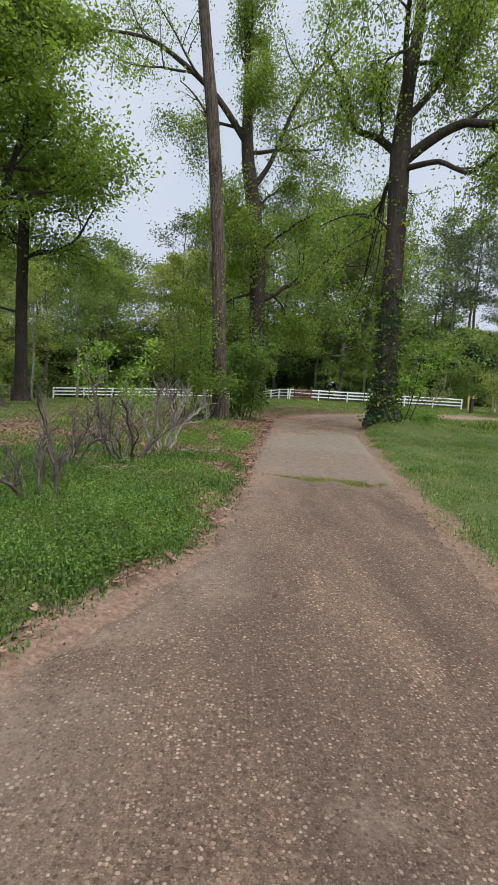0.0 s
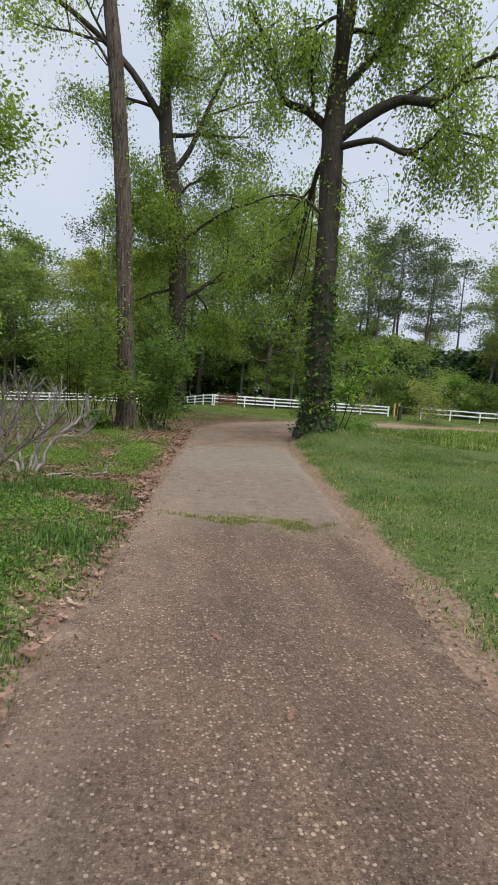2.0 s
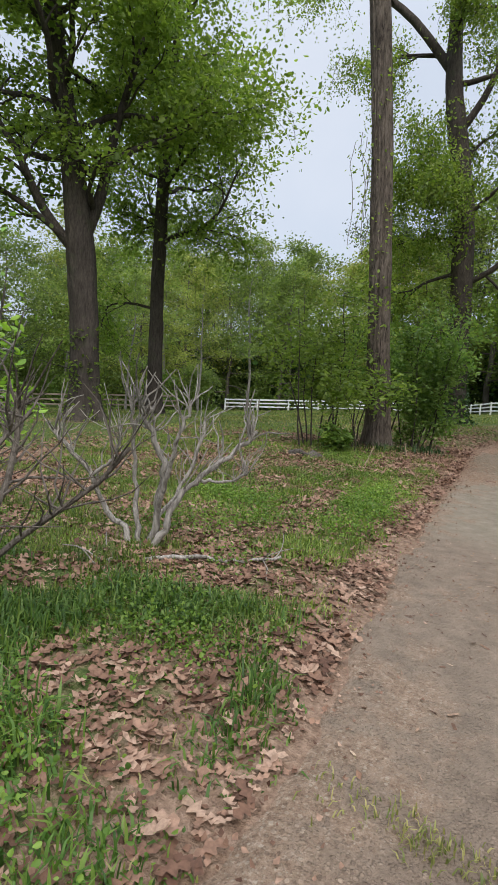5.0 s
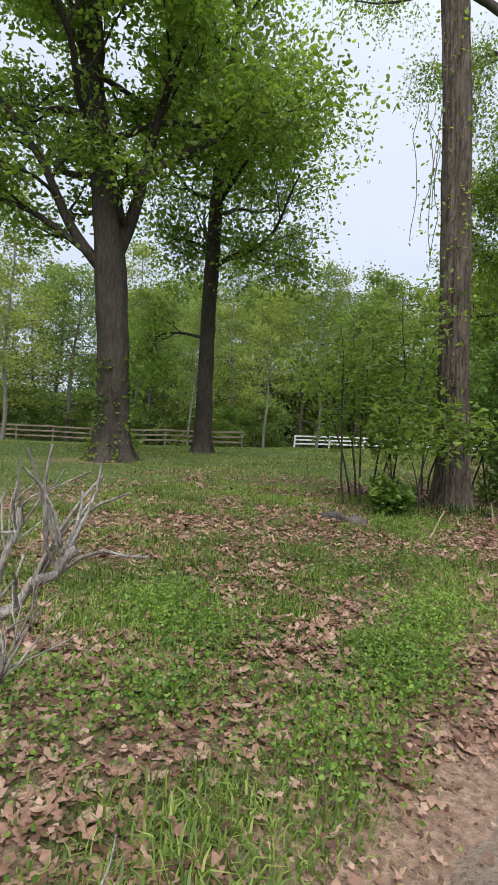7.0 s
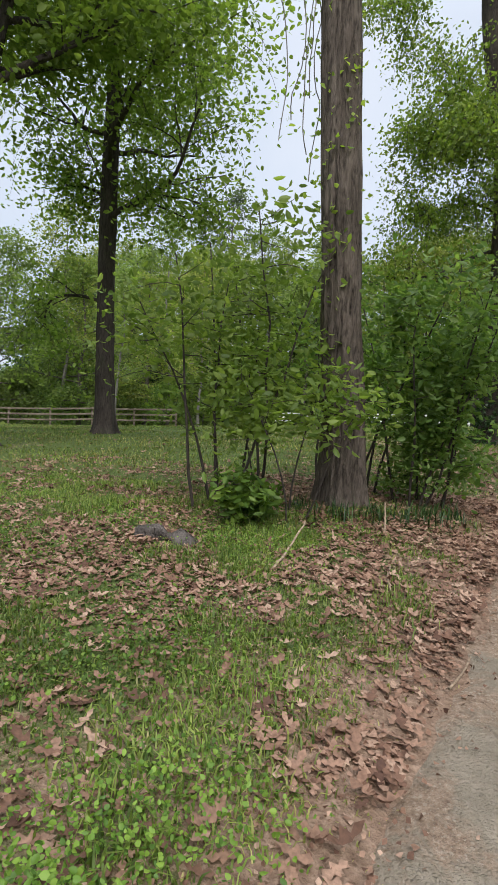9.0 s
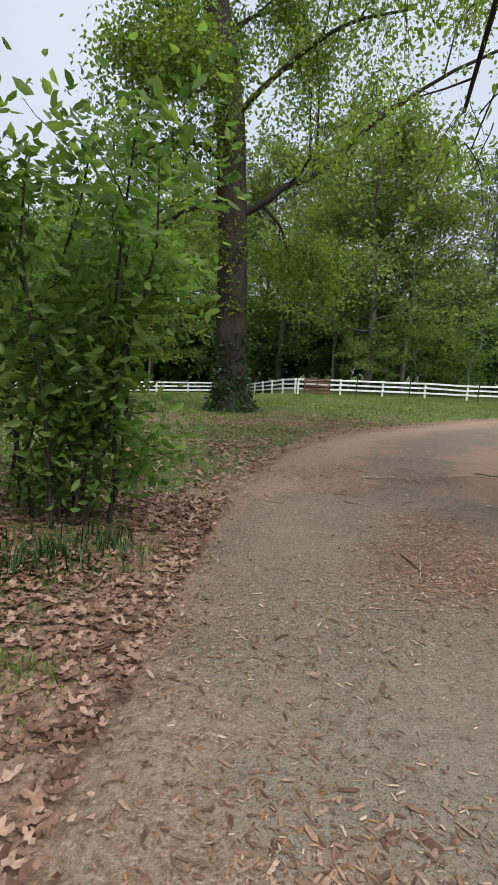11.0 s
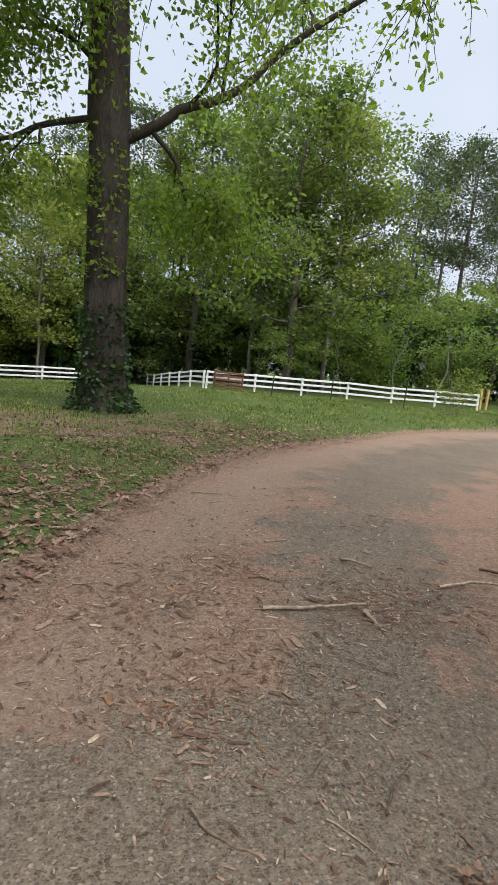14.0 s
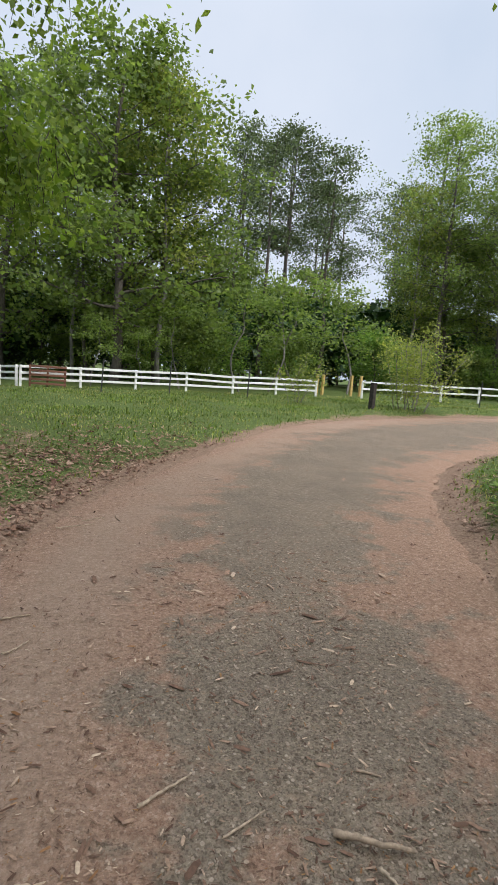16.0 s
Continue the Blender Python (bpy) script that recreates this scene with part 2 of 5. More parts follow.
def road_material():
    """Worn chip seal with pebbles, then dusty concrete, then littered asphalt; reddish soil creeps in from both edges."""
    n = Nodes("worn_driveway")
    p = n.where()
    y = n.axis(p, 1)
    u = n.axis(n.t.nodes.new("ShaderNodeUVMap").outputs[0], 0)
    big, mid, fine = n.noise(p, 0.6, 5.0, 0.6), n.noise(p, 3.2, 5.0, 0.65), n.noise(p, 90, 3.0, 0.7)
    patch, track = n.noise(p, 1.25, 6.0, 0.7, 0.4), n.noise(n.stretch(p, 1.5, 0.35, 1), 1.0, 5.0, 0.65)
    flat = n.stretch(p, 1, 1, 0.05)
    stone, edge = n.cells(flat, 52, "Color"), n.cells(flat, 52, "Distance")
    crumb, crumb_edge = n.axis(n.cells(flat, 98, "Color"), 1), n.cells(flat, 98, "Distance")
    grit = n.noise(p, 36, 6.0, 0.85)
    tone, picked = n.axis(stone, 0), n.axis(stone, 1)
    pebble = n.ramp(tone, (0.0, (0.075, 0.054, 0.04)), (0.35, (0.16, 0.117, 0.087)), (0.7, (0.27, 0.205, 0.155)), (1.0, (0.43, 0.355, 0.285)))
    small = n.ramp(crumb, (0.0, (0.055, 0.04, 0.031)), (0.5, (0.145, 0.107, 0.081)), (1.0, (0.35, 0.28, 0.218)))
    # stones show here and lie buried there
    bare = n.math("MULTIPLY", n.step(picked, 0.2, 0.28), n.step(n.math("ADD", edge, n.math("MULTIPLY", n.math("SUBTRACT", mid, 0.5), 0.5)), 0.33, 0.46, 1.0, 0.0))
    bits = n.step(crumb_edge, 0.28, 0.45, 0.8, 0.0)
    base = n.ramp(grit, (0.3, (0.055, 0.041, 0.033)), (0.45, (0.118, 0.088, 0.069)), (0.57, (0.178, 0.135, 0.104)), (0.7, (0.31, 0.245, 0.19)))
    seal = n.mix(bare, n.mix(bits, base, small), pebble)
    seal = n.mix(1.0, seal, n.ramp(track, (0.32, (0.7, 0.63, 0.59)), (0.5, (1.0, 0.9, 0.825)), (0.68, (1.38, 1.22, 1.06))), "MULTIPLY")
    sand = n.ramp(n.noise(p, 22, 6.0, 0.8), (0.3, (0.19, 0.135, 0.097)), (0.55, (0.285, 0.212, 0.156)), (0.72, (0.38, 0.295, 0.225)))
    sandy = n.math("ADD", n.step(patch, 0.56, 0.7, 0.0, 0.45), n.math("MULTIPLY", n.step(u, 0.42, 0.06), n.step(big, 0.4, 0.6, 0.05, 0.6)))
    seal = n.mix(n.math("MINIMUM", sandy, 0.75), seal, n.mix(n.math("MULTIPLY", bare, 0.6), sand, pebble))
    dust = n.ramp(n.noise(p, 7, 6.0, 0.7), (0.3, (0.165, 0.127, 0.095)), (0.5, (0.22, 0.169, 0.126)), (0.7, (0.275, 0.211, 0.158)))
    dust = n.mix(n.math("MULTIPLY", bits, 0.35), dust, small)
    slab = n.ramp(n.noise(p, 6, 6.0, 0.72), (0.3, (0.185, 0.153, 0.113)), (0.52, (0.235, 0.196, 0.147)), (0.7, (0.285, 0.238, 0.18)))
    asph = n.ramp(grit, (0.30, (0.09, 0.07, 0.051)), (0.45, (0.17, 0.136, 0.102)), (0.57, (0.225, 0.181, 0.138)), (0.7, (0.4, 0.32, 0.247)))
    asph = n.mix(n.math("MULTIPLY", bare, 0.7), n.mix(n.math("MULTIPLY", bits, 0.7), asph, small), pebble)
    asph = n.mix(1.0, asph, n.ramp(patch, (0.35, (0.93, 0.92, 0.9)), (0.65, (1.16, 1.13, 1.08))), "MULTIPLY")
    wob = n.math("ADD", y, n.math("MULTIPLY", n.math("SUBTRACT", mid, 0.5), 1.4))
    col = n.mix(n.step(wob, 8.4, 9.9), seal, dust)
    col = n.mix(n.step(n.math("ADD", wob, n.math("MULTIPLY", patch, 0.8)), 12.8, 13.8), col, slab)
    col = n.mix(n.step(wob, 17.0, 18.4), col, asph)
    # fine cracks in the hard surface
    warp = n.t.nodes.new("ShaderNodeVectorMath")
    warp.operation = "MULTIPLY_ADD"
    soft_noise = n.t.nodes.new("ShaderNodeTexNoise")
    n.put(soft_noise.inputs["Vector"], p)
    soft_noise.inputs["Scale"].default_value = 1.6
    n.put(warp.inputs[0], soft_noise.outputs["Color"])
    warp.inputs[1].default_value = (0.9, 0.9, 0.0)
    n.put(warp.inputs[2], flat)
    crack = n.step(n.cells(warp.outputs[0], 0.4, "Distance", "DISTANCE_TO_EDGE"), 0.001, 0.003, 0.35, 0.0)
    crack = n.math("MULTIPLY", crack, n.math("MULTIPLY", n.step(y, 13.0, 14.0), n.step(y, 22.5, 21.5)))
    col = n.mix(crack, col, (0.045, 0.036, 0.03))
    # reddish soil and bark dust: along both edges, in patches, and in bands where one surfacing meets the next
    red = n.ramp(n.noise(p, 30, 6.0, 0.85), (0.32, (0.115, 0.06, 0.038)), (0.46, (0.25, 0.143, 0.094)), (0.56, (0.33, 0.2, 0.138)), (0.68, (0.46, 0.315, 0.232)))
    red = n.mix(n.math("MULTIPLY", bits, 0.6), red, n.ramp(crumb, (0.0, (0.09, 0.05, 0.034)), (0.6, (0.24, 0.155, 0.112)), (1.0, (0.44, 0.325, 0.245))))
    red = n.mix(n.math("MULTIPLY", bare, 0.45), red, n.ramp(tone, (0.0, (0.09, 0.05, 0.034)), (0.5, (0.27, 0.165, 0.112)), (1.0, (0.5, 0.37, 0.28))))
    off = n.math("ABSOLUTE", n.math("SUBTRACT", u, 0.56))
    v = n.math("ADD", n.math("MULTIPLY", off, 1.3), n.math("ADD", n.math("MULTIPLY", n.math("SUBTRACT", patch, 0.5), 1.25), n.math("MULTIPLY", n.math("SUBTRACT", mid, 0.5), 0.7)))
    late = n.step(wob, 21.1, 22.2)
    joint = n.math("MULTIPLY", n.step(wob, 16.1, 16.5), n.step(wob, 18.0, 17.3))
    joint = n.math("ADD", joint, n.math("MULTIPLY", n.step(wob, 8.9, 9.5), n.math("MULTIPLY", n.step(wob, 10.8, 9.9), 0.45)))
    v = n.math("ADD", v, n.math("MULTIPLY", joint, 0.3))
    low = n.math("SUBTRACT", 0.56, n.math("MULTIPLY", late, 0.42))
    low = n.math("ADD", low, n.step(y, 24.5, 29.0, 0.0, 0.16))
    red = n.mix(n.step(y, 19.0, 22.0, 1.0, 0.25), red, n.mix(1.0, red, (0.86, 1.02, 1.06), "MULTIPLY"))
    low = n.math("ADD", low, n.step(y, 8.5, 6.5, 0.0, 0.08))
    soil = n.step(n.math("SUBTRACT", v, low), 0.0, 0.17, 0.0, 0.92)
    col = n.mix(soil, col, red)
    # a pale sandy wheel track round the outside of the bend
    rut = n.math("MULTIPLY", n.math("MULTIPLY", n.step(u, 0.04, 0.14), n.step(u, 0.36, 0.2)), n.math("MULTIPLY", late, n.step(big, 0.38, 0.55, 0.2, 0.85)))
    col = n.mix(rut, col, n.mix(0.35, sand, red))
    h = n.math("ADD", n.math("MULTIPLY", n.math("ADD", bare, bits), n.step(soil, 0.0, 0.9, 0.8, 0.25)), n.math("ADD", n.math("MULTIPLY", fine, 0.5), n.math("ADD", mid, n.math("MULTIPLY", grit, 1.2))))
    return n.shade(col, 0.93, n.bump(h, 0.8, 0.014), gloss=0.15)


SOIL = ground_material()
ROAD = road_material()


# ---- building helpers ----
def np_mesh(name, verts, quads=None, tris=None, mat=None, smooth=False):
    me = bpy.data.meshes.new(name)
    verts = np.asarray(verts, np.float32)
    quads = np.zeros((0, 4), np.int32) if quads is None or not len(quads) else np.asarray(quads, np.int32)
    tris = np.zeros((0, 3), np.int32) if tris is None or not len(tris) else np.asarray(tris, np.int32)
    loops = np.concatenate([quads.ravel(), tris.ravel()])
    starts = np.concatenate([np.arange(len(quads)) * 4, len(quads) * 4 + np.arange(len(tris)) * 3])
    me.vertices.add(len(verts))
    me.vertices.foreach_set("co", verts.ravel())
    me.loops.add(len(loops))
    me.loops.foreach_set("vertex_index", loops.astype(np.int32))
    me.polygons.add(len(starts))
    me.polygons.foreach_set("loop_start", starts.astype(np.int32))
    if smooth:
        me.polygons.foreach_set("use_smooth", np.ones(len(starts), bool))
    me.update(calc_edges=True)
    me.validate()
    if mat:
        me.materials.append(mat)
    return me


class Geo:
    """Gathers the faces of one part."""

    def __init__(self):
        self.v, self.q, self.n = [], [], 0

    def add(self, v, q):
        self.v.append(v), self.q.append(q + self.n)
        self.n += len(v)

    def mesh(self, name, mat, smooth=True):
        return np_mesh(name, np.concatenate(self.v), np.concatenate(self.q), None, mat, smooth)


def tube(points, radii, sides=6, ridge=None):
    """A tapering tube along points; ridge(angle, height) scales its radius."""
    p = np.asarray(points, float)
    n = len(p)
    d = np.gradient(p, axis=0)
    d /= np.linalg.norm(d, axis=1, keepdims=True) + 1e-9
    ref = np.array([1.0, 0, 0]) if abs(d[0][0]) < 0.8 else np.array([0, 1.0, 0])
    a = np.cross(d, ref)
    a /= np.linalg.norm(a, axis=1, keepdims=True) + 1e-9
    b = np.cross(d, a)
    ang = np.linspace(0, 2 * np.pi, sides, endpoint=False)
    r = np.asarray(radii, float)[:, None] * np.ones(sides)
    if ridge is not None:
        r = r * np.array([[ridge(t, p[i][2]) for t in ang] for i in range(n)])
    v = p[:, None] + r[..., None] * (np.cos(ang)[None, :, None] * a[:, None] + np.sin(ang)[None, :, None] * b[:, None])
    i, j = np.meshgrid(np.arange(n - 1), np.arange(sides), indexing="ij")
    k = (j + 1) % sides
    q = np.stack([i * sides + j, i * sides + k, (i + 1) * sides + k, (i + 1) * sides + j], -1).reshape(-1, 4)
    return v.reshape(-1, 3), q


def smooth_line(points, steps):
    """A curve through the points."""
    p = np.asarray(points, float)
    t = np.linspace(0, len(p) - 1, steps)
    ext = np.vstack([2 * p[0] - p[1], p, 2 * p[-1] - p[-2]])
    i = np.clip(t.astype(int), 0, len(p) - 2)
    f = (t - i)[:, None]
    a, b, c, d = ext[i], ext[i + 1], ext[i + 2], ext[i + 3]
    return 0.5 * (2 * b + (c - a) * f + (2 * a - 5 * b + 4 * c - d) * f**2 + (3 * b - a - 3 * c + d) * f**3)


def thing(name, label, category, at=(0, 0, 0), group="", kind=""):
    ob = new(name)
    ob.empty_display_size = 0.2
    ob.location = at
    return tagged(ob, label, category, group, kind)


def part(name, mesh, parent, label=""):
    """A mesh under a thing or part; its coordinates are those of the thing."""
    ob = new(name, mesh)
    ob.parent = parent
    if label:
        ob["label"] = label
    return ob


def leaf_cloud(rng, centres, size, spread, each, hang=0.0, long=1.6, level=0.0, fine=False):
    """Folded leaves scattered about the centres: verts and quads."""
    c = np.repeat(np.asarray(centres, float), each, axis=0)
    n = len(c)
    c = c + rng.normal(0, 1, (n, 3)) * spread
    d = rng.normal(0, 1, (n, 3))
    d[:, 2] = d[:, 2] * 0.6 - hang
    d /= np.linalg.norm(d, axis=1, keepdims=True)
    s = np.cross(d, rng.normal(0, 1, (n, 3)) + np.array([0, 0, level]))
    s /= np.linalg.norm(s, axis=1, keepdims=True) + 1e-9
    up = np.cross(d, s)
    k = (size * rng.uniform(0.6, 1.35, n))[:, None]
    w = k * 0.5 * rng.uniform(0.75, 1.2, n)[:, None]
    tip = c + d * k * long - up * k * 0.25 * rng.uniform(0, 1, n)[:, None]
    mid = c + d * k * long * 0.45
    fold = up * w * 0.35
    if fine:
        a, b = c + d * k * long * 0.28, c + d * k * long * 0.68 - up * k * 0.06
        v = np.stack([c, a + s * w * 0.85 + fold, b + s * w * 0.8 + fold * 0.6, tip, b - s * w * 0.8 + fold * 0.6, a - s * w * 0.85 + fold], 1).reshape(-1, 3)
        i = np.arange(n)[:, None] * 6
        return v, np.concatenate([i + np.array([[0, 1, 2, 3]]), i + np.array([[0, 3, 4, 5]])])
    v = np.stack([c, mid + s * w + fold, tip, mid - s * w + fold], 1).reshape(-1, 3)
    return v, np.arange(4 * n).reshape(-1, 4)


def unit(v):
    v = np.asarray(v, float)
    return v / (np.linalg.norm(v) + 1e-9)


def grow(rng, p, d, length, r, level, lines, anchors, rise=0.04, kids=5, wild=0.17, tip=0.3):
    """A branch that wanders and forks; the last forks carry the leaves."""
    n = 7 if level > 1 else 5 if level else 4
    pts, rad = [np.array(p, float)], [r]
    for i in range(n):
        d = unit(d + rng.normal(0, wild, 3) + np.array([0, 0, rise]))
        pts.append(pts[-1] + d * length / n)
        rad.append(r * (1 - (1 - tip) * (i + 1) / n))
    lines.append((np.array(pts), np.array(rad), level))
    fork(rng, pts, rad, length, level, lines, anchors, rise, kids, wild, tip)


def fork(rng, pts, rad, length, level, lines, anchors, rise=0.04, kids=5, wild=0.17, tip=0.3, start=0.25):
    pts = np.asarray(pts)
    if level == 0:
        anchors.extend(pts[1:])
        return
    for k in range(kids):
        t = (start + (1 - start) * (k + rng.uniform(0, 1)) / kids) * (len(pts) - 1)
        i = min(int(t), len(pts) - 2)
        q = pts[i] + (t - i) * (pts[i + 1] - pts[i])
        along = unit(pts[i + 1] - pts[i])
        side = unit(np.cross(along, rng.normal(0, 1, 3)))
        side[2] = side[2] * 0.6
        grow(rng, q, unit(along * 0.75 + side * 0.9), length * rng.uniform(0.36, 0.6), rad[i] * 0.5, level - 1, lines, anchors, rise, max(3, kids - 1), wild, tip)
    if level == 1:
        anchors.extend(pts[len(pts) // 2:])


# ---- the lie of the land ----
EDGE_L = [(-1.4, -8), (-1.3, 0), (-0.95, 2), (-0.4, 3.5), (-0.06, 4.2), (0.3, 5.3), (0.58, 7.3), (0.84, 9.6), (1.05, 11.9), (1.22, 13.6), (1.45, 15.7), (1.65, 17.5), (1.85, 19.5), (2.05, 21.3), (2.6, 23.6), (3.3, 25.6), (4.1, 27.3), (5.4, 29.1), (7.4, 31.4), (10.2, 34.4), (13.5, 36.6), (18, 38.3), (24, 39.3), (45, 40.5), (90, 41)]
EDGE_R = [(2.3, -8), (2.35, 0), (2.42, 2), (2.5, 4), (2.6, 4.8), (2.7, 5.6), (2.9, 7.1), (3.25, 9.5), (3.6, 11.9), (3.85, 13.6), (4.15, 15.7), (4.45, 17.5), (4.85, 19.5), (5.3, 21.3), (6.1, 23.4), (7.0, 25.0), (8.0, 26.4), (9.2, 27.8), (11.1, 29.3), (13.6, 30.4), (16.5, 31.3), (20, 32), (26, 32.6), (46, 33.4), (90, 34)]
ROAD_L, ROAD_R = smooth_line([(*p, 0) for p in EDGE_L], 260)[:, :2], smooth_line([(*p, 0) for p in EDGE_R], 260)[:, :2]
ROAD_MID, ROAD_HALF = (ROAD_L + ROAD_R) / 2, np.linalg.norm(ROAD_L - ROAD_R, axis=1) / 2


def off_road(x, y):
    """How far outside the drive's edge each place lies, and on which side (-1 west, 1 east)."""
    x, y = np.atleast_1d(np.asarray(x, float)), np.atleast_1d(np.asarray(y, float))
    out, side = np.empty(len(x)), np.empty(len(x))
    for a in range(0, len(x), 20000):
        b = slice(a, a + 20000)
        dl = ((x[b, None] - ROAD_MID[:, 0]) ** 2 + (y[b, None] - ROAD_MID[:, 1]) ** 2)
        i = dl.argmin(1)
        j = np.clip(i, 1, len(ROAD_MID) - 2)
        along = ROAD_MID[j + 1] - ROAD_MID[j - 1]
        along = along / np.linalg.norm(along, axis=1, keepdims=True)
        off = (x[b] - ROAD_MID[i, 0]) * along[:, 1] - (y[b] - ROAD_MID[i, 1]) * along[:, 0]
        out[b] = np.abs(off) - ROAD_HALF[i]
        side[b] = np.sign(off)
    return out, side


def soft(v):
    return np.log1p(np.exp(np.clip(v, -30, 30)))


def rise_at(x, y):
    """The land without the drive's cut: it falls to the west and climbs a little to the east."""
    x, y = np.asarray(x, float), np.asarray(y, float)
    z = -0.055 * soft(-x - 2.2) + 0.021 * soft(x - 3.0)
    z = z - 0.04 * soft(4.0 - x) * np.clip((y - 24) / 20, 0, 1) - 0.055 * np.clip(y - 46, 0, 18) / (1 + np.exp(np.clip((x - 4.6) / 0.8, -30, 30)))
    z = np.clip(z, -3.0, 1.2)
    z = z + 0.03 * np.sin(0.7 * x + 0.4 * y) * np.sin(0.5 * y - 0.3 * x + 1.0)
    return z


def height(x, y):
    x, y = np.atleast_1d(np.asarray(x, float)), np.atleast_1d(np.asarray(y, float))
    d, _ = off_road(x, y)
    s = np.clip((d + 0.05) / 0.8, 0, 1)
    s = s * s * (3 - 2 * s)
    flat = 0.012 * np.clip(x - 6, 0, 40)
    mound = 0.36 * np.exp(-((x - 6.0) ** 2 + (y - 19.9) ** 2) / (2 * 1.5**2)) + 0.25 * np.exp(-(((x - 15) / 5) ** 2) - ((y - 23) / 4) ** 2) + 0.12 * np.exp(-((x - 0.1) ** 2 + (y - 18.9) ** 2) / (2 * 0.8**2))
    return flat * (1 - s) + s * (rise_at(x, y) + 0.06 + mound) - 0.05 * (d < -0.12)


def spaced(*spans):
    return np.unique(np.concatenate([np.arange(a, b, step) for a, b, step in spans]))


gx = spaced((-1500, -200, 130), (-200, -40, 16), (-40, -12, 2.0), (-12, 14, 0.3), (14, 50, 1.5), (50, 200, 15), (200, 1501, 130))
gy = spaced((-1500, -100, 140), (-100, -10, 10), (-10, 48, 0.35), (48, 110, 4), (110, 300, 20), (300, 1501, 120))
GX, GY = np.meshgrid(gx, gy)
gz = height(GX.ravel(), GY.ravel())
ii, jj = np.meshgrid(np.arange(len(gy) - 1), np.arange(len(gx) - 1), indexing="ij")
gq = np.stack([ii * len(gx) + jj, ii * len(gx) + jj + 1, (ii + 1) * len(gx) + jj + 1, (ii + 1) * len(gx) + jj], -1).reshape(-1, 4)
land = np_mesh("ground", np.stack([GX.ravel(), GY.ravel(), gz], -1), gq, None, SOIL, True)
# where feet, wheels and leaf fall keep the turf thin: along the drive and under the trees
gd, gs = off_road(GX.ravel(), GY.ravel())
px, py = GX.ravel(), GY.ravel()
worn = np.exp(-np.clip(gd, 0, 50) / 0.16) + 0.4 * (gs < 0) * np.exp(-np.clip(gd, 0, 50) / 2.2) * np.clip((py - 6) / 5, 0, 1) * np.clip((24 - py) / 4, 0, 1)
worn += 0.9 * np.exp(-(((px + 4.0) / 2.2) ** 2 + ((py - 13.0) / 2.2) ** 2)) + 0.4 * np.exp(-(((px - 1.2) / 4.0) ** 2 + ((py - 30.0) / 4.5) ** 2)) + 0.4 * np.exp(-(((px + 8.4) / 1.6) ** 2 + ((py - 20.5) / 1.6) ** 2))
land.attributes.new("worn", "FLOAT", "POINT").data.foreach_set("value", np.clip(worn, 0, 1).astype(np.float32))
tagged(new("ground", land), "grassy ground with bare soil and leaf litter", "ground", kind="structure")


def road_top(x, y, d):
    """The driveway's surface where its nearer edge is -d away."""
    z = 0.012 * np.clip(x - 6, 0, 40) + 0.012 + 0.02 * (1 - (1 - np.clip(-d / 1.4, 0, 1)) ** 2) + 0.006 * np.sin(x * 3.1 + y * 2.3)
    for ledge, drop, seed in ((9.25, 0.014, 1), (16.55, 0.016, 2), (21.4, 0.014, 3)):
        line = ledge + 0.22 * np.sin(2.1 * x + seed) + 0.12 * np.sin(5.3 * x + 2 * seed)
        z = z - drop * np.clip((y - line) / 0.08, 0, 1) * np.clip((ledge + 3 - y) / 2.5, 0, 1)
    return z


def build_road():
    across = 18
    fine_l, fine_r = smooth_line([(*p, 0) for p in EDGE_L], 1100)[:, :2], smooth_line([(*p, 0) for p in EDGE_R], 1100)[:, :2]
    t = np.linspace(0, 1, across + 1)
    wob = 0.10 * np.array([[noise.noise(Vector((k * 0.09, s * 9.1, 0))) + 0.7 * noise.noise(Vector((k * 0.31, s * 5.1, 4))) for s in (0, 1)] for k in range(len(fine_l))])
    side = (fine_r - fine_l) / np.linalg.norm(fine_r - fine_l, axis=1, keepdims=True)
    left, right = fine_l + side * wob[:, :1], fine_r + side * wob[:, 1:]
    xy = left[:, None] + t[None, :, None] * (right - left)[:, None]
    x, y = xy[..., 0], xy[..., 1]
    z = 0.012 * np.clip(x - 6, 0, 40) + 0.012 + 0.02 * (1 - (2 * t - 1) ** 2)[None] + 0.006 * np.sin(x * 3.1 + y * 2.3)
    # worn ledges where one surfacing ends and the next begins
    for ledge, drop, seed in ((9.25, 0.014, 1), (16.55, 0.016, 2), (21.4, 0.014, 3)):
        line = ledge + 0.22 * np.sin(2.1 * x + seed) + 0.12 * np.sin(5.3 * x + 2 * seed)
        z -= drop * np.clip((y - line) / 0.08, 0, 1) * np.clip((ledge + 3 - y) / 2.5, 0, 1)
    z[:, 0] -= 0.05
    z[:, -1] -= 0.05
    n = len(fine_l)
    a, b = np.meshgrid(np.arange(n - 1), np.arange(across), indexing="ij")
    w = across + 1
    q = np.stack([a * w + b, a * w + b + 1, (a + 1) * w + b + 1, (a + 1) * w + b], -1).reshape(-1, 4)
    me = np_mesh("road", np.stack([x, y, z], -1).reshape(-1, 3), q, None, ROAD, True)
    uv = me.uv_layers.new(name="across")
    grid = np.stack([np.broadcast_to(t, (n, w)), np.broadcast_to(np.arange(n)[:, None], (n, w))], -1).reshape(-1, 2)
    idx = np.empty(len(me.loops), np.int32)
    me.loops.foreach_get("vertex_index", idx)
    uv.data.foreach_set("uv", grid[idx].astype(np.float32).ravel())
    tagged(new("road", me), "worn gravelly driveway with reddish soil on its edges", "driveway", kind="structure")


build_road()


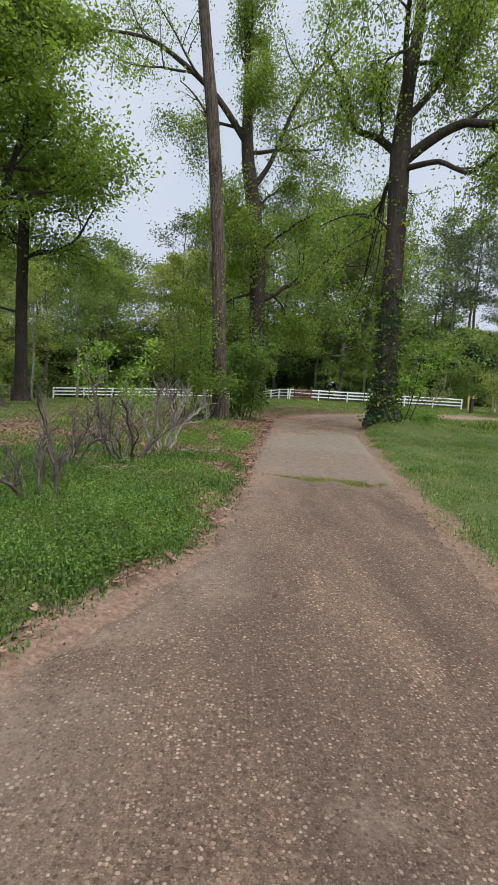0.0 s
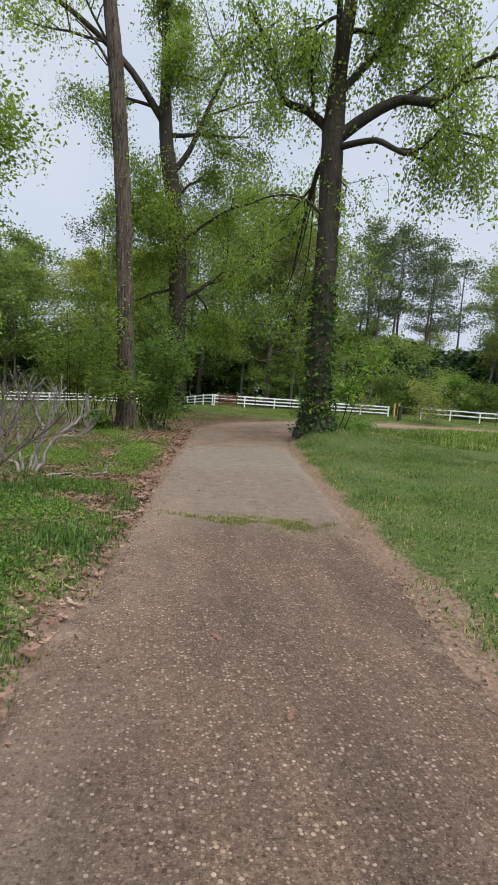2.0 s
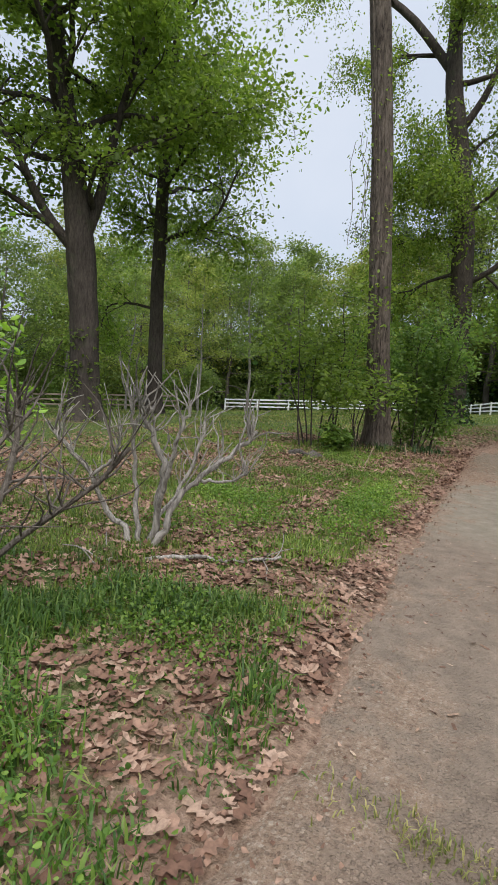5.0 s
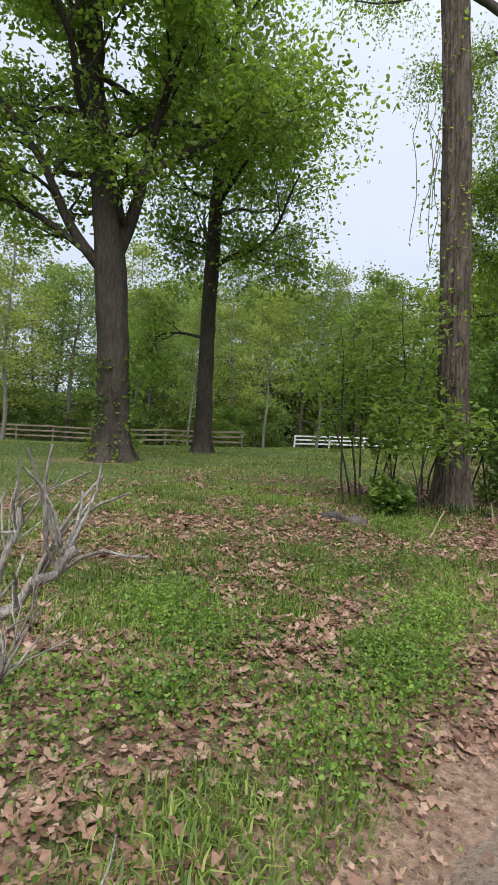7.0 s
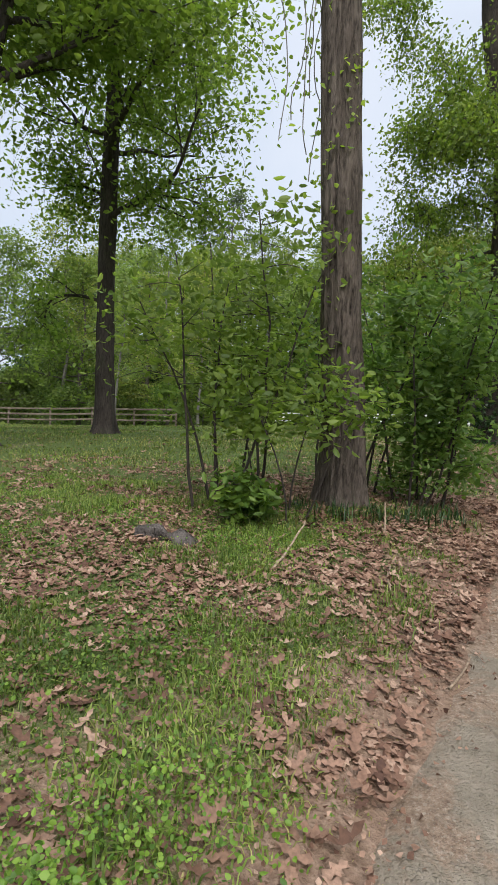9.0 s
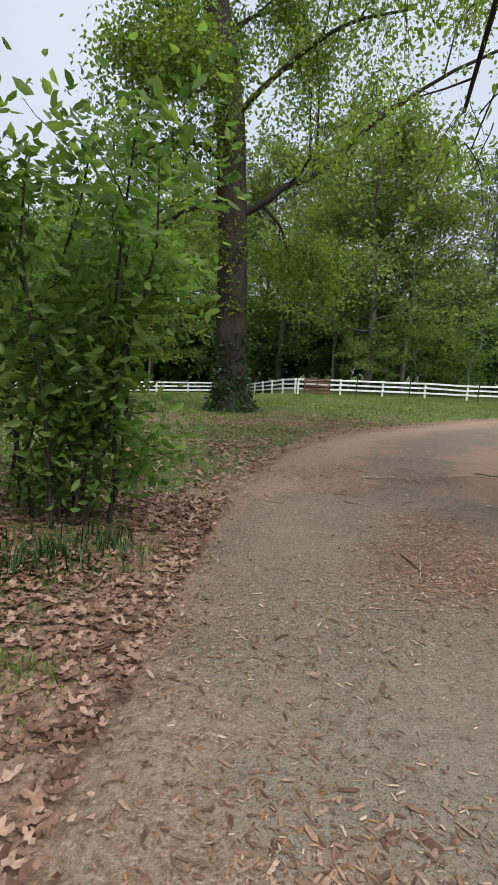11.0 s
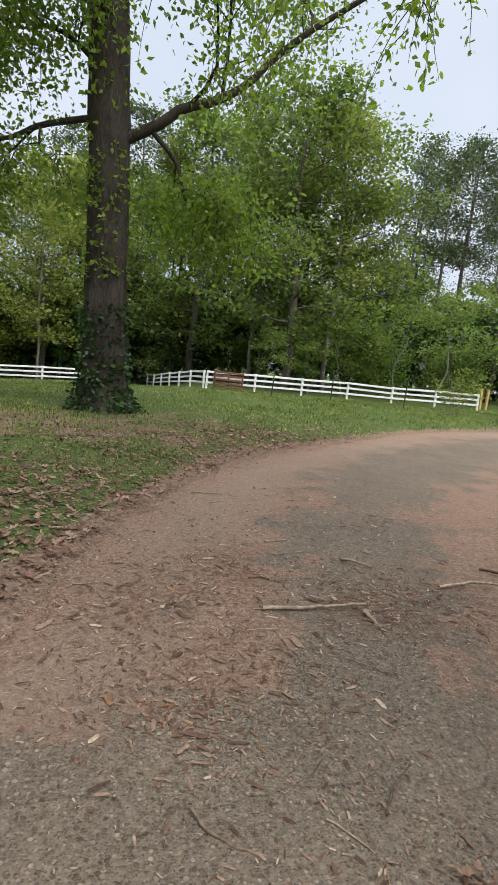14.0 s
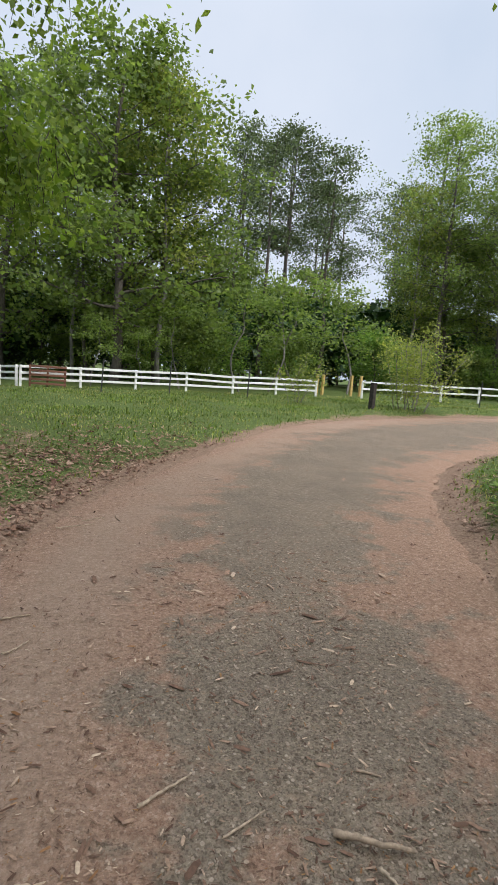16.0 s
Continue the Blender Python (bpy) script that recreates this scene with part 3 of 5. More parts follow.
def road_z(x, y):
    return 0.03 + 0.012 * max(0.0, x - 6)


def floor_at(x, y):
    d, _ = off_road(x, y)
    return float(height(x, y)[0]) if d[0] > 0 else road_z(x, y)


# ---- large trees ----
def trunk_ridge(seed, amp, flare, roots=5):
    def f(angle, z):
        n = noise.noise(Vector((math.cos(angle) * 5, math.sin(angle) * 5, z * 0.55 + seed)))
        m = noise.noise(Vector((math.cos(angle) * 11, math.sin(angle) * 11, z * 1.3 + seed)))
        low = math.exp(-max(z, 0) / 0.38)
        n += 0.8 * (0.45 - abs(noise.noise(Vector((math.cos(angle) * 9 + 7, math.sin(angle) * 9, z * 0.8 + seed))) * 2))
        return 1 + amp * n + amp * 0.7 * m + low * flare * (0.7 + 0.5 * math.sin(roots * angle + seed))
    return f


def put_lines(tree, lines, bark, sides=(4, 5, 8)):
    """Main limbs become parts of their own, the thin wood one part."""
    thin = Geo()
    for pts, rad, level in lines:
        if level >= 2:
            g = Geo()
            g.add(*tube(smooth_line(pts, 2 * len(pts)), np.interp(np.linspace(0, 1, 2 * len(pts)), np.linspace(0, 1, len(pts)), rad), 9))
            part("limb", g.mesh("limb", bark), tree)
        else:
            thin.add(*tube(pts, rad, sides[level]))
    if thin.n:
        part("twig_growth", thin.mesh("twig_growth", bark), tree)["kind"] = "stuff"


def strands(rng, lines, anchors, starts, low, high, r=0.006):
    """Thin shoots that hang from the limbs, with leaves all down their length."""
    for p in starts:
        length = rng.uniform(low, high)
        pts = [np.array(p, float)]
        d = unit([rng.normal(0, 0.5), rng.normal(0, 0.5), -0.2])
        for _ in range(5):
            d = unit(d + np.array([0, 0, -0.45]) + rng.normal(0, 0.12, 3))
            pts.append(pts[-1] + d * length / 5)
        lines.append((np.array(pts), np.linspace(r * 1.6, r * 0.5, 6), 0))
        anchors.extend(pts[1:])


def clear(anchors, at):
    """Leaves keep off the height of a passer-by over the drive."""
    a = np.array(anchors)
    d, _ = off_road(a[:, 0] + at[0], a[:, 1] + at[1])
    z, y = a[:, 2] + at[2], a[:, 1] + at[1]
    return (((z > 7.0) | (d > 1.5) | (y > 26)) & ((z > 3.2) | (d > 1.2)) & ((z > 5.0) | (y > 26) | (d > 3.0) | (at[0] < 3)))


def big_tree(name, label, at, trunk, radii, bark, leaf, seed, limbs=(), auto=(0, 0, 0, 0), leaves=(0.1, 0.25, 20), hang=0.2, drape=(0, 1, 2), kids=5, rise=0.04, flare=0.55, amp=0.09, sides=36, sheet=0.8, level=0.0, fine=False):
    """trunk: points above the base; limbs: (points, radius at its foot); auto: count, lowest and highest foot, length."""
    rng = np.random.default_rng(seed)
    tree = thing(name, label, "tree", at)
    line = smooth_line(trunk, 170)
    rad = np.interp(np.linspace(0, 1, 170), np.linspace(0, 1, len(radii)), radii)
    g = Geo()
    g.add(*tube(line, rad, sides, trunk_ridge(seed, amp, flare)))
    part("trunk", g.mesh("trunk", bark), tree)
    lines, anchors = [], []
    for pts, r in limbs:
        pts = smooth_line(pts, 9)
        length = np.linalg.norm(np.diff(pts, axis=0), axis=1).sum()
        wood = np.linspace(r, r * 0.3, 9)
        lines.append((pts, wood, 2))
        fork(rng, pts, wood, length * 0.8, 2, lines, anchors, rise, kids, start=0.2)
        anchors.extend(pts[5:])
    count, low, high, reach = auto
    for k in range(count):
        z = low + (high - low) * (k + rng.uniform(0, 0.8)) / max(count, 1)
        i = int(np.abs(line[:, 2] - z).argmin())
        a = 2.4 * k + rng.uniform(-0.4, 0.4)
        top = (z - low) / max(high - low, 0.1)
        size = reach * (1 - 0.45 * top) * rng.uniform(0.75, 1.15)
        grow(rng, line[i], unit((math.cos(a), math.sin(a), 0.25 + 0.6 * top)), size, max(0.03, rad[i] * 0.38), 2, lines, anchors, rise, kids)
    n, short, tall = drape
    if n:
        src = np.array(anchors)
        strands(rng, lines, anchors, src[rng.integers(0, len(src), n)], short, tall)
    put_lines(tree, [n for n in lines if n[2] == 2 or clear(n[0][-1:], at)[0]], bark)
    anchors = np.array(anchors)[clear(anchors, at)]
    v, q = leaf_cloud(rng, anchors, leaves[0], np.array([1, 1, sheet]) * leaves[1], leaves[2], hang, level=level, fine=fine)
    part("crown", np_mesh("crown", v, q, None, leaf), tree)
    return tree, np.array(anchors)


def ivy(tree, trunk, radii, low, high, count, size, seed, mat, out=0.12, name="ivy", label="dark ivy leaves"):
    """Leaves that cling to a trunk."""
    rng = np.random.default_rng(seed)
    line = smooth_line(trunk, 110)
    rad = np.interp(np.linspace(0, 1, 110), np.linspace(0, 1, len(radii)), radii)
    z = low + (high - low) * rng.uniform(0, 1, count) ** 1.5
    i = np.abs(line[:, 2][None] - z[:, None]).argmin(1)
    a = rng.uniform(0, 2 * np.pi, count)
    r = rad[i] * (1 + 0.6 * np.exp(-z / 0.4)) + np.abs(rng.normal(0, out, count)) * (0.4 + np.exp(-z / 0.8))
    c = np.stack([line[i, 0] + r * np.cos(a), line[i, 1] + r * np.sin(a), z], -1)
    v, q = leaf_cloud(rng, c, size, 0.04, 3, 0.3)
    part(name, np_mesh(name, v, q, None, mat), tree, label)["kind"] = "stuff"


def rel(points, at):
    return [tuple(np.subtract(p, at)) for p in points]


# the tall bare trunk beside the drive
AT_A = (0.12, 18.95, 0.1)
TR_A = rel([(0.12, 18.95, -0.1), (0.05, 18.9, 1.0), (-0.07, 18.85, 2.4), (-0.18, 18.8, 3.8), (-0.38, 18.85, 6.0), (-0.75, 18.9, 9.0), (-1.1, 18.9, 11.2), (-1.38, 18.9, 13.2), (-1.6, 18.9, 16.5)], AT_A)
RA_A = [0.255, 0.228, 0.21, 0.204, 0.2, 0.19, 0.165, 0.15, 0.115]
tree_a, _ = big_tree("bare_tree_trunk", "tall bare grey-brown tree trunk beside the driveway", AT_A, TR_A, RA_A, BARK_GREY, LEAF_FRESH, 11,
                     limbs=[(rel([(-0.72, 18.9, 8.9), (-1.05, 18.85, 9.5), (-1.5, 18.8, 10.0), (-1.85, 18.8, 10.25)], AT_A), 0.05)], leaves=(0.07, 0.2, 1), kids=3, flare=0.42, amp=0.09, sides=110)
ivy(tree_a, TR_A, RA_A, 3.0, 7.5, 110, 0.045, 5, LEAF_FRESH, 0.06, "climbing_vine", "pale climbing vine leaves")


def vine(tree, seed):
    rng = np.random.default_rng(seed)
    g, c = Geo(), []
    for _ in range(5):
        x, y, z = -0.75 + rng.normal(0, 0.12), -0.25 + rng.normal(0, 0.1), rng.uniform(5.2, 7.0)
        pts = [(x, y, z)]
        for _ in range(7):
            x, y, z = x + rng.normal(0, 0.04), y + rng.normal(0, 0.04), z - rng.uniform(0.15, 0.4)
            pts.append((x, y, z))
        g.add(*tube(smooth_line(pts, 14), np.full(14, 0.006), 4))
        c += pts
    part("hanging_vine", g.mesh("hanging_vine", BARK_PALE), tree)
    v, q = leaf_cloud(rng, c, 0.04, 0.06, 3, 0.5, fine=True)
    part("vine_leaves", np_mesh("vine_leaves", v, q, None, LEAF_FRESH), tree)


vine(tree_a, 8)

# the forked tree beyond it
AT_B = (1.75, 33.0, 0.02)
TR_B = rel([(1.75, 33, -0.15), (1.62, 33, 3), (1.45, 33, 6), (1.2, 33, 9), (0.6, 33, 12), (0.2, 33, 14.3), (-0.1, 33, 18.5), (-0.6, 33, 22)], AT_B)
RA_B = [0.5, 0.45, 0.44, 0.42, 0.38, 0.33, 0.2, 0.06]
LIMBS_B = [
    (rel([(0.3, 33, 14.2), (-1.75, 32.9, 16.7), (-4.2, 32.6, 18.4), (-5.8, 32.4, 19.0), (-8.2, 31.8, 18.8)], AT_B), 0.2),
    (rel([(0.7, 33, 12.1), (1.5, 33, 13.4), (2.3, 33, 15.6), (3.4, 32.9, 18.1), (5.4, 32.7, 20.2)], AT_B), 0.17),
    (rel([(1.6, 33, 5.9), (2.65, 33, 6.55), (3.1, 33, 6.95), (4.05, 33, 7.3), (4.7, 32.9, 8.0), (5.5, 32.8, 8.75), (7.2, 32.4, 9.9), (9.4, 31.8, 10.8)], AT_B), 0.13),
    (rel([(2.4, 33, 6.25), (2.95, 33, 5.7), (3.3, 32.9, 4.9), (4.2, 32.8, 4.6)], AT_B), 0.06),
    (rel([(1.3, 33, 6.4), (0.1, 32.8, 5.95), (-0.7, 32.7, 5.5), (-2.0, 32.5, 5.4)], AT_B), 0.08),
    (rel([(1.2, 33, 8.5), (2.5, 32.3, 9.6), (4.2, 31.6, 10.6), (6.0, 31, 10.8)], AT_B), 0.1),
    (rel([(1.2, 33, 9.5), (0.2, 32.3, 10.5), (-1.0, 31.6, 10.9)], AT_B), 0.08),
    (rel([(0.9, 33, 10.5), (1.6, 34, 12), (3.0, 35.0, 13)], AT_B), 0.1),
    (rel([(1.35, 33, 7.2), (0.5, 32.6, 7.7), (-0.5, 32.3, 7.6), (-1.3, 32.1, 7.3)], AT_B), 0.06),
    (rel([(1.2, 33, 8.8), (0.3, 32.4, 9.5), (-0.7, 32.0, 9.6), (-1.5, 31.8, 9.4)], AT_B), 0.06),
    (rel([(1.3, 32.8, 8.0), (1.0, 31.2, 9.0), (0.7, 30.2, 9.2)], AT_B), 0.06),
]
tree_b, _ = big_tree("tree", "large forked tree with fresh yellow-green leaves and an ivy-clad foot", AT_B, TR_B, RA_B, BARK_DARK, LEAF_FRESH, 23, limbs=LIMBS_B, auto=(6, 13, 20, 4.0),
                     leaves=(0.082, 0.3, 12), hang=0.8, drape=(700, 0.6, 1.8), kids=5)
ivy(tree_b, TR_B, RA_B, 0.0, 2.4, 800, 0.07, 6, LEAF_IVY_AND_SHADE, 0.06)
ivy(tree_b, TR_B, RA_B, 3.0, 14.0, 260, 0.08, 16, LEAF_FRESH, 0.2, "sprouting_growth", "pale sprouting leaves on the trunk")

# the spreading tree on the east verge
AT_R = (5.75, 19.8, 0.36)
TR_R = rel([(5.75, 19.8, 0.2), (5.62, 19.8, 3), (5.5, 19.8, 6), (5.35, 19.8, 9.2), (5.35, 19.8, 11), (5.5, 19.8, 13.5), (5.3, 19.9, 16.5)], AT_R)
RA_R = [0.39, 0.34, 0.32, 0.31, 0.23, 0.16, 0.06]
LIMBS_R = [
    (rel([(5.4, 19.8, 8.9), (6.3, 19.3, 9.6), (7.2, 19.0, 10.0), (8.0, 18.7, 9.9), (8.8, 18.4, 10.9), (10.3, 17.6, 11.3)], AT_R), 0.19),
    (rel([(5.6, 19.6, 8.7), (6.4, 18.9, 8.7), (7.2, 18.5, 8.3), (8.0, 18.2, 8.9), (9.2, 17.8, 8.7)], AT_R), 0.1),
    (rel([(5.3, 19.9, 9.2), (4.6, 20.2, 9.8), (3.9, 20.4, 10.1), (3.5, 20.4, 11.2), (2.6, 20.6, 12.6)], AT_R), 0.15),
    (rel([(5.4, 19.9, 8.2), (5.6, 22, 9.0), (6.0, 25, 8.6), (6.2, 27.3, 6.7)], AT_R), 0.13),
    (rel([(5.4, 19.7, 10.2), (6.6, 19.9, 11.8), (7.6, 20.2, 13.5), (8.5, 20.5, 15)], AT_R), 0.12),
    (rel([(5.4, 19.8, 10.5), (4.9, 18.8, 12), (4.6, 17.6, 13.4), (4.4, 16.4, 14.2)], AT_R), 0.11),
    (rel([(5.45, 19.8, 6.6), (4.6, 19.6, 7.1), (3.7, 19.5, 7.0), (2.9, 19.5, 6.6)], AT_R), 0.05),
]
tree_r, _ = big_tree("tree", "spreading tree with crooked limbs and drooping yellow-green leaves", AT_R, TR_R, RA_R, BARK_DARK, LEAF_FRESH, 31, limbs=LIMBS_R, auto=(4, 11, 15, 3.2),
                     leaves=(0.07, 0.18, 7), hang=1.0, drape=(850, 0.7, 2.4), kids=5, rise=0.0, flare=0.75)
ivy(tree_r, TR_R, RA_R, 0.0, 4.5, 1100, 0.07, 7, LEAF_IVY_AND_SHADE, 0.07)
ivy(tree_r, TR_R, RA_R, 0.5, 8.0, 420, 0.075, 17, LEAF_FRESH, 0.22, "sprouting_growth", "pale sprouting leaves on the trunk")

# two trees on the west lawn
AT_D = (-8.25, 20.8, float(height(-8.25, 20.8)[0]) - 0.03)
TR_D = [(0, 0, -0.15), (-0.08, -0.1, 2.5), (-0.2, -0.25, 4.7), (-0.5, -0.5, 7.5), (-0.9, -0.9, 11), (-1.1, -1.0, 16)]
RA_D = [0.43, 0.38, 0.37, 0.27, 0.2, 0.05]
LIMBS_D = [
    ([(-0.15, -0.2, 4.4), (-1.0, -0.8, 5.6), (-1.7, -1.3, 7.2), (-3.0, -2.0, 9.0)], 0.16),
    ([(-0.2, -0.2, 4.9), (0.12, 0.1, 6.2), (0.45, 0.3, 8.2), (1.1, 0.6, 10.8)], 0.2),
    ([(-0.2, -0.25, 4.7), (-1.8, -1.6, 5.9), (-3.8, -2.6, 6.2)], 0.1),
]
tree_d, _ = big_tree("tree", "stout oak with a low fork and a dense green crown", AT_D, TR_D, RA_D, BARK_DARK, LEAF_OAK, 41, limbs=LIMBS_D, auto=(18, 6.3, 14.5, 5.2), leaves=(0.095, 0.38, 25), hang=0.3, kids=5, flare=0.8, sheet=0.55, level=1.0, fine=True)
ivy(tree_d, TR_D, RA_D, 0.0, 2.6, 260, 0.07, 18, LEAF_OAK, 0.08, "ivy", "green ivy leaves")
AT_C = (-9.15, 26.35, float(height(-9.15, 26.35)[0]) - 0.03)
TR_C = [(0, 0, -0.15), (-0.1, -0.05, 3.5), (-0.1, -0.1, 7), (-0.05, -0.1, 10.5), (0.1, 0, 14), (0.1, 0, 18)]
RA_C = [0.29, 0.25, 0.235, 0.19, 0.12, 0.04]
LIMBS_C = [
    ([(-0.1, 0, 3.95), (-1.2, -0.1, 4.15), (-2.2, -0.1, 4.0), (-2.5, -0.1, 3.2)], 0.06),
    ([(-0.1, 0, 6.6), (-0.9, 0.2, 7.3), (-2.2, 0.3, 7.6)], 0.07),
    ([(-0.1, 0, 6.4), (0.9, 0, 6.8), (2.4, 0.3, 6.3)], 0.06),
]
big_tree("tree", "straight oak with drooping lower branches and a dense green crown", AT_C, TR_C, RA_C, BARK_DARK, LEAF_OAK, 43, limbs=LIMBS_C, auto=(19, 6.2, 17, 4.4), leaves=(0.095, 0.38, 8), hang=0.35, drape=(420, 0.8, 2.6), kids=5, rise=0.02, flare=0.7, sheet=0.55, level=1.0, fine=True)


def sprig(seed, start, run, count, source=None):
    """A twig end of the spreading tree, close over the drive, with large hanging leaves."""
    rng = np.random.default_rng(seed)
    g, c = Geo(), []
    if source is not None:
        g.add(*tube(smooth_line([source, (np.array(source) + start) / 2 + (0.15, 0.1, -0.3), start], 16), np.linspace(0.03, 0.009, 16), 6))
    for _ in range(count):
        p = np.array(start) + rng.normal(0, 0.25, 3) * (1, 1, 0.3)
        d, pts = unit(np.array(run) + rng.normal(0, 0.4, 3)), [p]
        for _ in range(7):
            d = unit(d + np.array([0, 0, -0.1]) + rng.normal(0, 0.12, 3))
            pts.append(pts[-1] + d * 0.17)
        g.add(*tube(smooth_line(pts, 14), np.linspace(0.009, 0.003, 14), 5))
        c += pts[2:]
    part("low_twig", g.mesh("low_twig", BARK_DARK), tree_r)
    v, q = leaf_cloud(rng, c, 0.055, 0.07, 3, 0.9, 2.0, fine=True)
    part("low_leaves", np_mesh("low_leaves", v, q, None, LEAF_OAK), tree_r, "large hanging leaves")


sprig(51, np.subtract((4.7, 22.6, 4.15), AT_R), (0.1, -0.7, -0.3), 6, np.subtract((5.62, 22.2, 9.0), AT_R))
sprig(52, np.subtract((5.4, 22.6, 4.3), AT_R), (-0.1, -0.4, -0.6), 6, np.subtract((5.7, 22.8, 9.0), AT_R))
sprig(53, np.subtract((6.2, 27.3, 6.6), AT_R), (0.0, 0.1, -0.7), 8)


# ---- shrubs ----
def leafy_shrub(name, label, at, tall, wide, stems, mat, seed, leaf, each, low=0.25, bark=BARK_DARK, lean=0.35, group=""):
    rng = np.random.default_rng(seed)
    ob = thing(name, label, "shrub", at, group)
    anchors, wood = [], []
    for k in range(stems):
        a = 2 * math.pi * k / stems + rng.uniform(-0.4, 0.4)
        foot = np.array([math.cos(a), math.sin(a), 0]) * wide * rng.uniform(0.05, 0.35) - (0, 0, 0.05)
        h = tall * rng.uniform(0.7, 1.05)
        d = unit((math.cos(a) * lean, math.sin(a) * lean, 1))
        pts = [foot]
        for _ in range(6):
            d = unit(d + rng.normal(0, 0.1, 3) * (1, 1, 0.3))
            pts.append(pts[-1] + d * h / 6)
        rad = np.linspace(0.015, 0.005, 7) * (tall / 2.6)
        lines = [(np.array(pts), rad, 1)]
        for i in range(9):
            t = rng.uniform(low, 0.98) * 6
            j = int(t)
            q = pts[j] + (t - j) * (pts[min(j + 1, 6)] - pts[j])
            b = rng.uniform(0, 2 * math.pi)
            reach = wide * rng.uniform(0.25, 0.6)
            grow(rng, q, unit((math.cos(b), math.sin(b), 0.25)), reach, 0.006, 0, lines, anchors, 0.0)
        anchors.extend(pts[4:])
        g = Geo()
        for p, r, lv in lines:
            g.add(*tube(p, r, 6 if lv else 4))
        part("stem", g.mesh("stem", bark), ob)
    v, q = leaf_cloud(rng, anchors, leaf, 0.11 * wide, each, 0.1, 2.0, level=0.8, fine=True)
    part("foliage", np_mesh("foliage", v, q, None, mat), ob)
    return ob


def on(x, y, sink=0.02):
    return (x, y, floor_at(x, y) - sink)


leafy_shrub("evergreen_shrub", "open leafy evergreen shrub with thin stems beside the tall trunk", on(-1.05, 18.3), 3.1, 1.35, 8, LEAF_OAK, 61, 0.046, 12, 0.34, lean=0.1)
leafy_shrub("evergreen_shrub", "dense dark evergreen shrub beside the tall trunk", on(0.85, 19.8), 3.1, 1.0, 9, LEAF_DARK, 62, 0.046, 21, 0.12, lean=0.12)
leafy_shrub("evergreen_shrub", "dark leafy shrub behind the tall trunk", on(-0.2, 20.2), 3.5, 1.2, 6, LEAF_DARK, 63, 0.046, 12, 0.36, lean=0.1)
leafy_shrub("sapling", "young broad-leaved sapling at the foot of the tall trunk", on(-0.5, 17.6), 0.6, 0.45, 4, WEED, 64, 0.05, 5, 0.3)
leafy_shrub("evergreen_shrub", "low leafy branch shrub before the tall trunk", on(-0.25, 18.1), 1.9, 1.0, 4, LEAF_OAK, 65, 0.046, 10, 0.55, lean=0.1)
leafy_shrub("sapling", "slim sapling with bright new leaves among dead stems", on(-1.55, 9.9), 2.3, 0.6, 4, LEAF_BRIGHT, 66, 0.026, 9, 0.45, BARK_PALE)
leafy_shrub("sapling", "bright green sapling at the spreading tree's foot", on(6.6, 20.6), 3.4, 1.0, 4, LEAF_BRIGHT, 68, 0.08, 5, 0.3)
for k, (x, y, h) in enumerate([(6.9, 23.2, 0.55), (7.6, 24.2, 0.65), (8.6, 25.5, 0.6), (7.4, 22.6, 0.6), (9.6, 26.4, 0.5), (8.4, 23.6, 0.7), (6.3, 22.0, 0.45)]):
    leafy_shrub("ground_cover_shrub", "low dark-green leafy plants on the inside of the bend", on(x, y), h * 0.62, 0.9, 6, LEAF_DARK if k % 2 else WEED, 70 + k, 0.045, 9, 0.2, group="plants on the inside of the bend")


def dead_shrub(at, tall, stems, seed, lean=0.85):
    """A pruned, leafless bush: each stem with its twigs is a part."""
    rng = np.random.default_rng(seed)
    ob = thing("dead_shrub", "leafless pruned shrub with grey-brown forking stems", "shrub", at)
    for k in range(stems):
        a = 2 * math.pi * k / stems + rng.uniform(-0.4, 0.4)
        d = unit((math.cos(a) * lean * rng.uniform(0.5, 1.6), math.sin(a) * lean * rng.uniform(0.5, 1.6), 1))
        p = np.array([math.cos(a) * 0.12, math.sin(a) * 0.12, -0.04])
        h = tall * rng.uniform(0.6, 1.1)
        pts = [p]
        for _ in range(6):
            d = unit(d + rng.normal(0, 0.21, 3) + (0, 0, 0.09))
            pts.append(pts[-1] + d * h / 6)
        r0 = rng.uniform(0.014, 0.03)
        lines = [(np.array(pts), np.linspace(r0, r0 * 0.5, 7), 1)]
        for i in range(20):
            t = rng.uniform(0.35, 1.0) * 5.9
            j = int(t)
            q = pts[j] + (t - j) * (pts[j + 1] - pts[j])
            side = unit((rng.normal(0, 1), rng.normal(0, 1), 0.9))
            grow(rng, q, side, h * rng.uniform(0.12, 0.45), r0 * 0.34, 0, lines, [], 0.14, wild=0.2)
        g = Geo()
        for p2, r, lv in lines:
            g.add(*tube(p2, r, 6 if lv else 5))
        part("stem", g.mesh("stem", DEADWOOD_DARK), ob)
    return ob


dead_shrub(on(-1.0, 9.3), 1.45, 10, 81, 0.6)
dead_shrub(on(-1.45, 6.9), 0.85, 6, 83, 0.6)
dead_shrub(on(-1.75, 8.7), 1.2, 6, 85, 0.6)


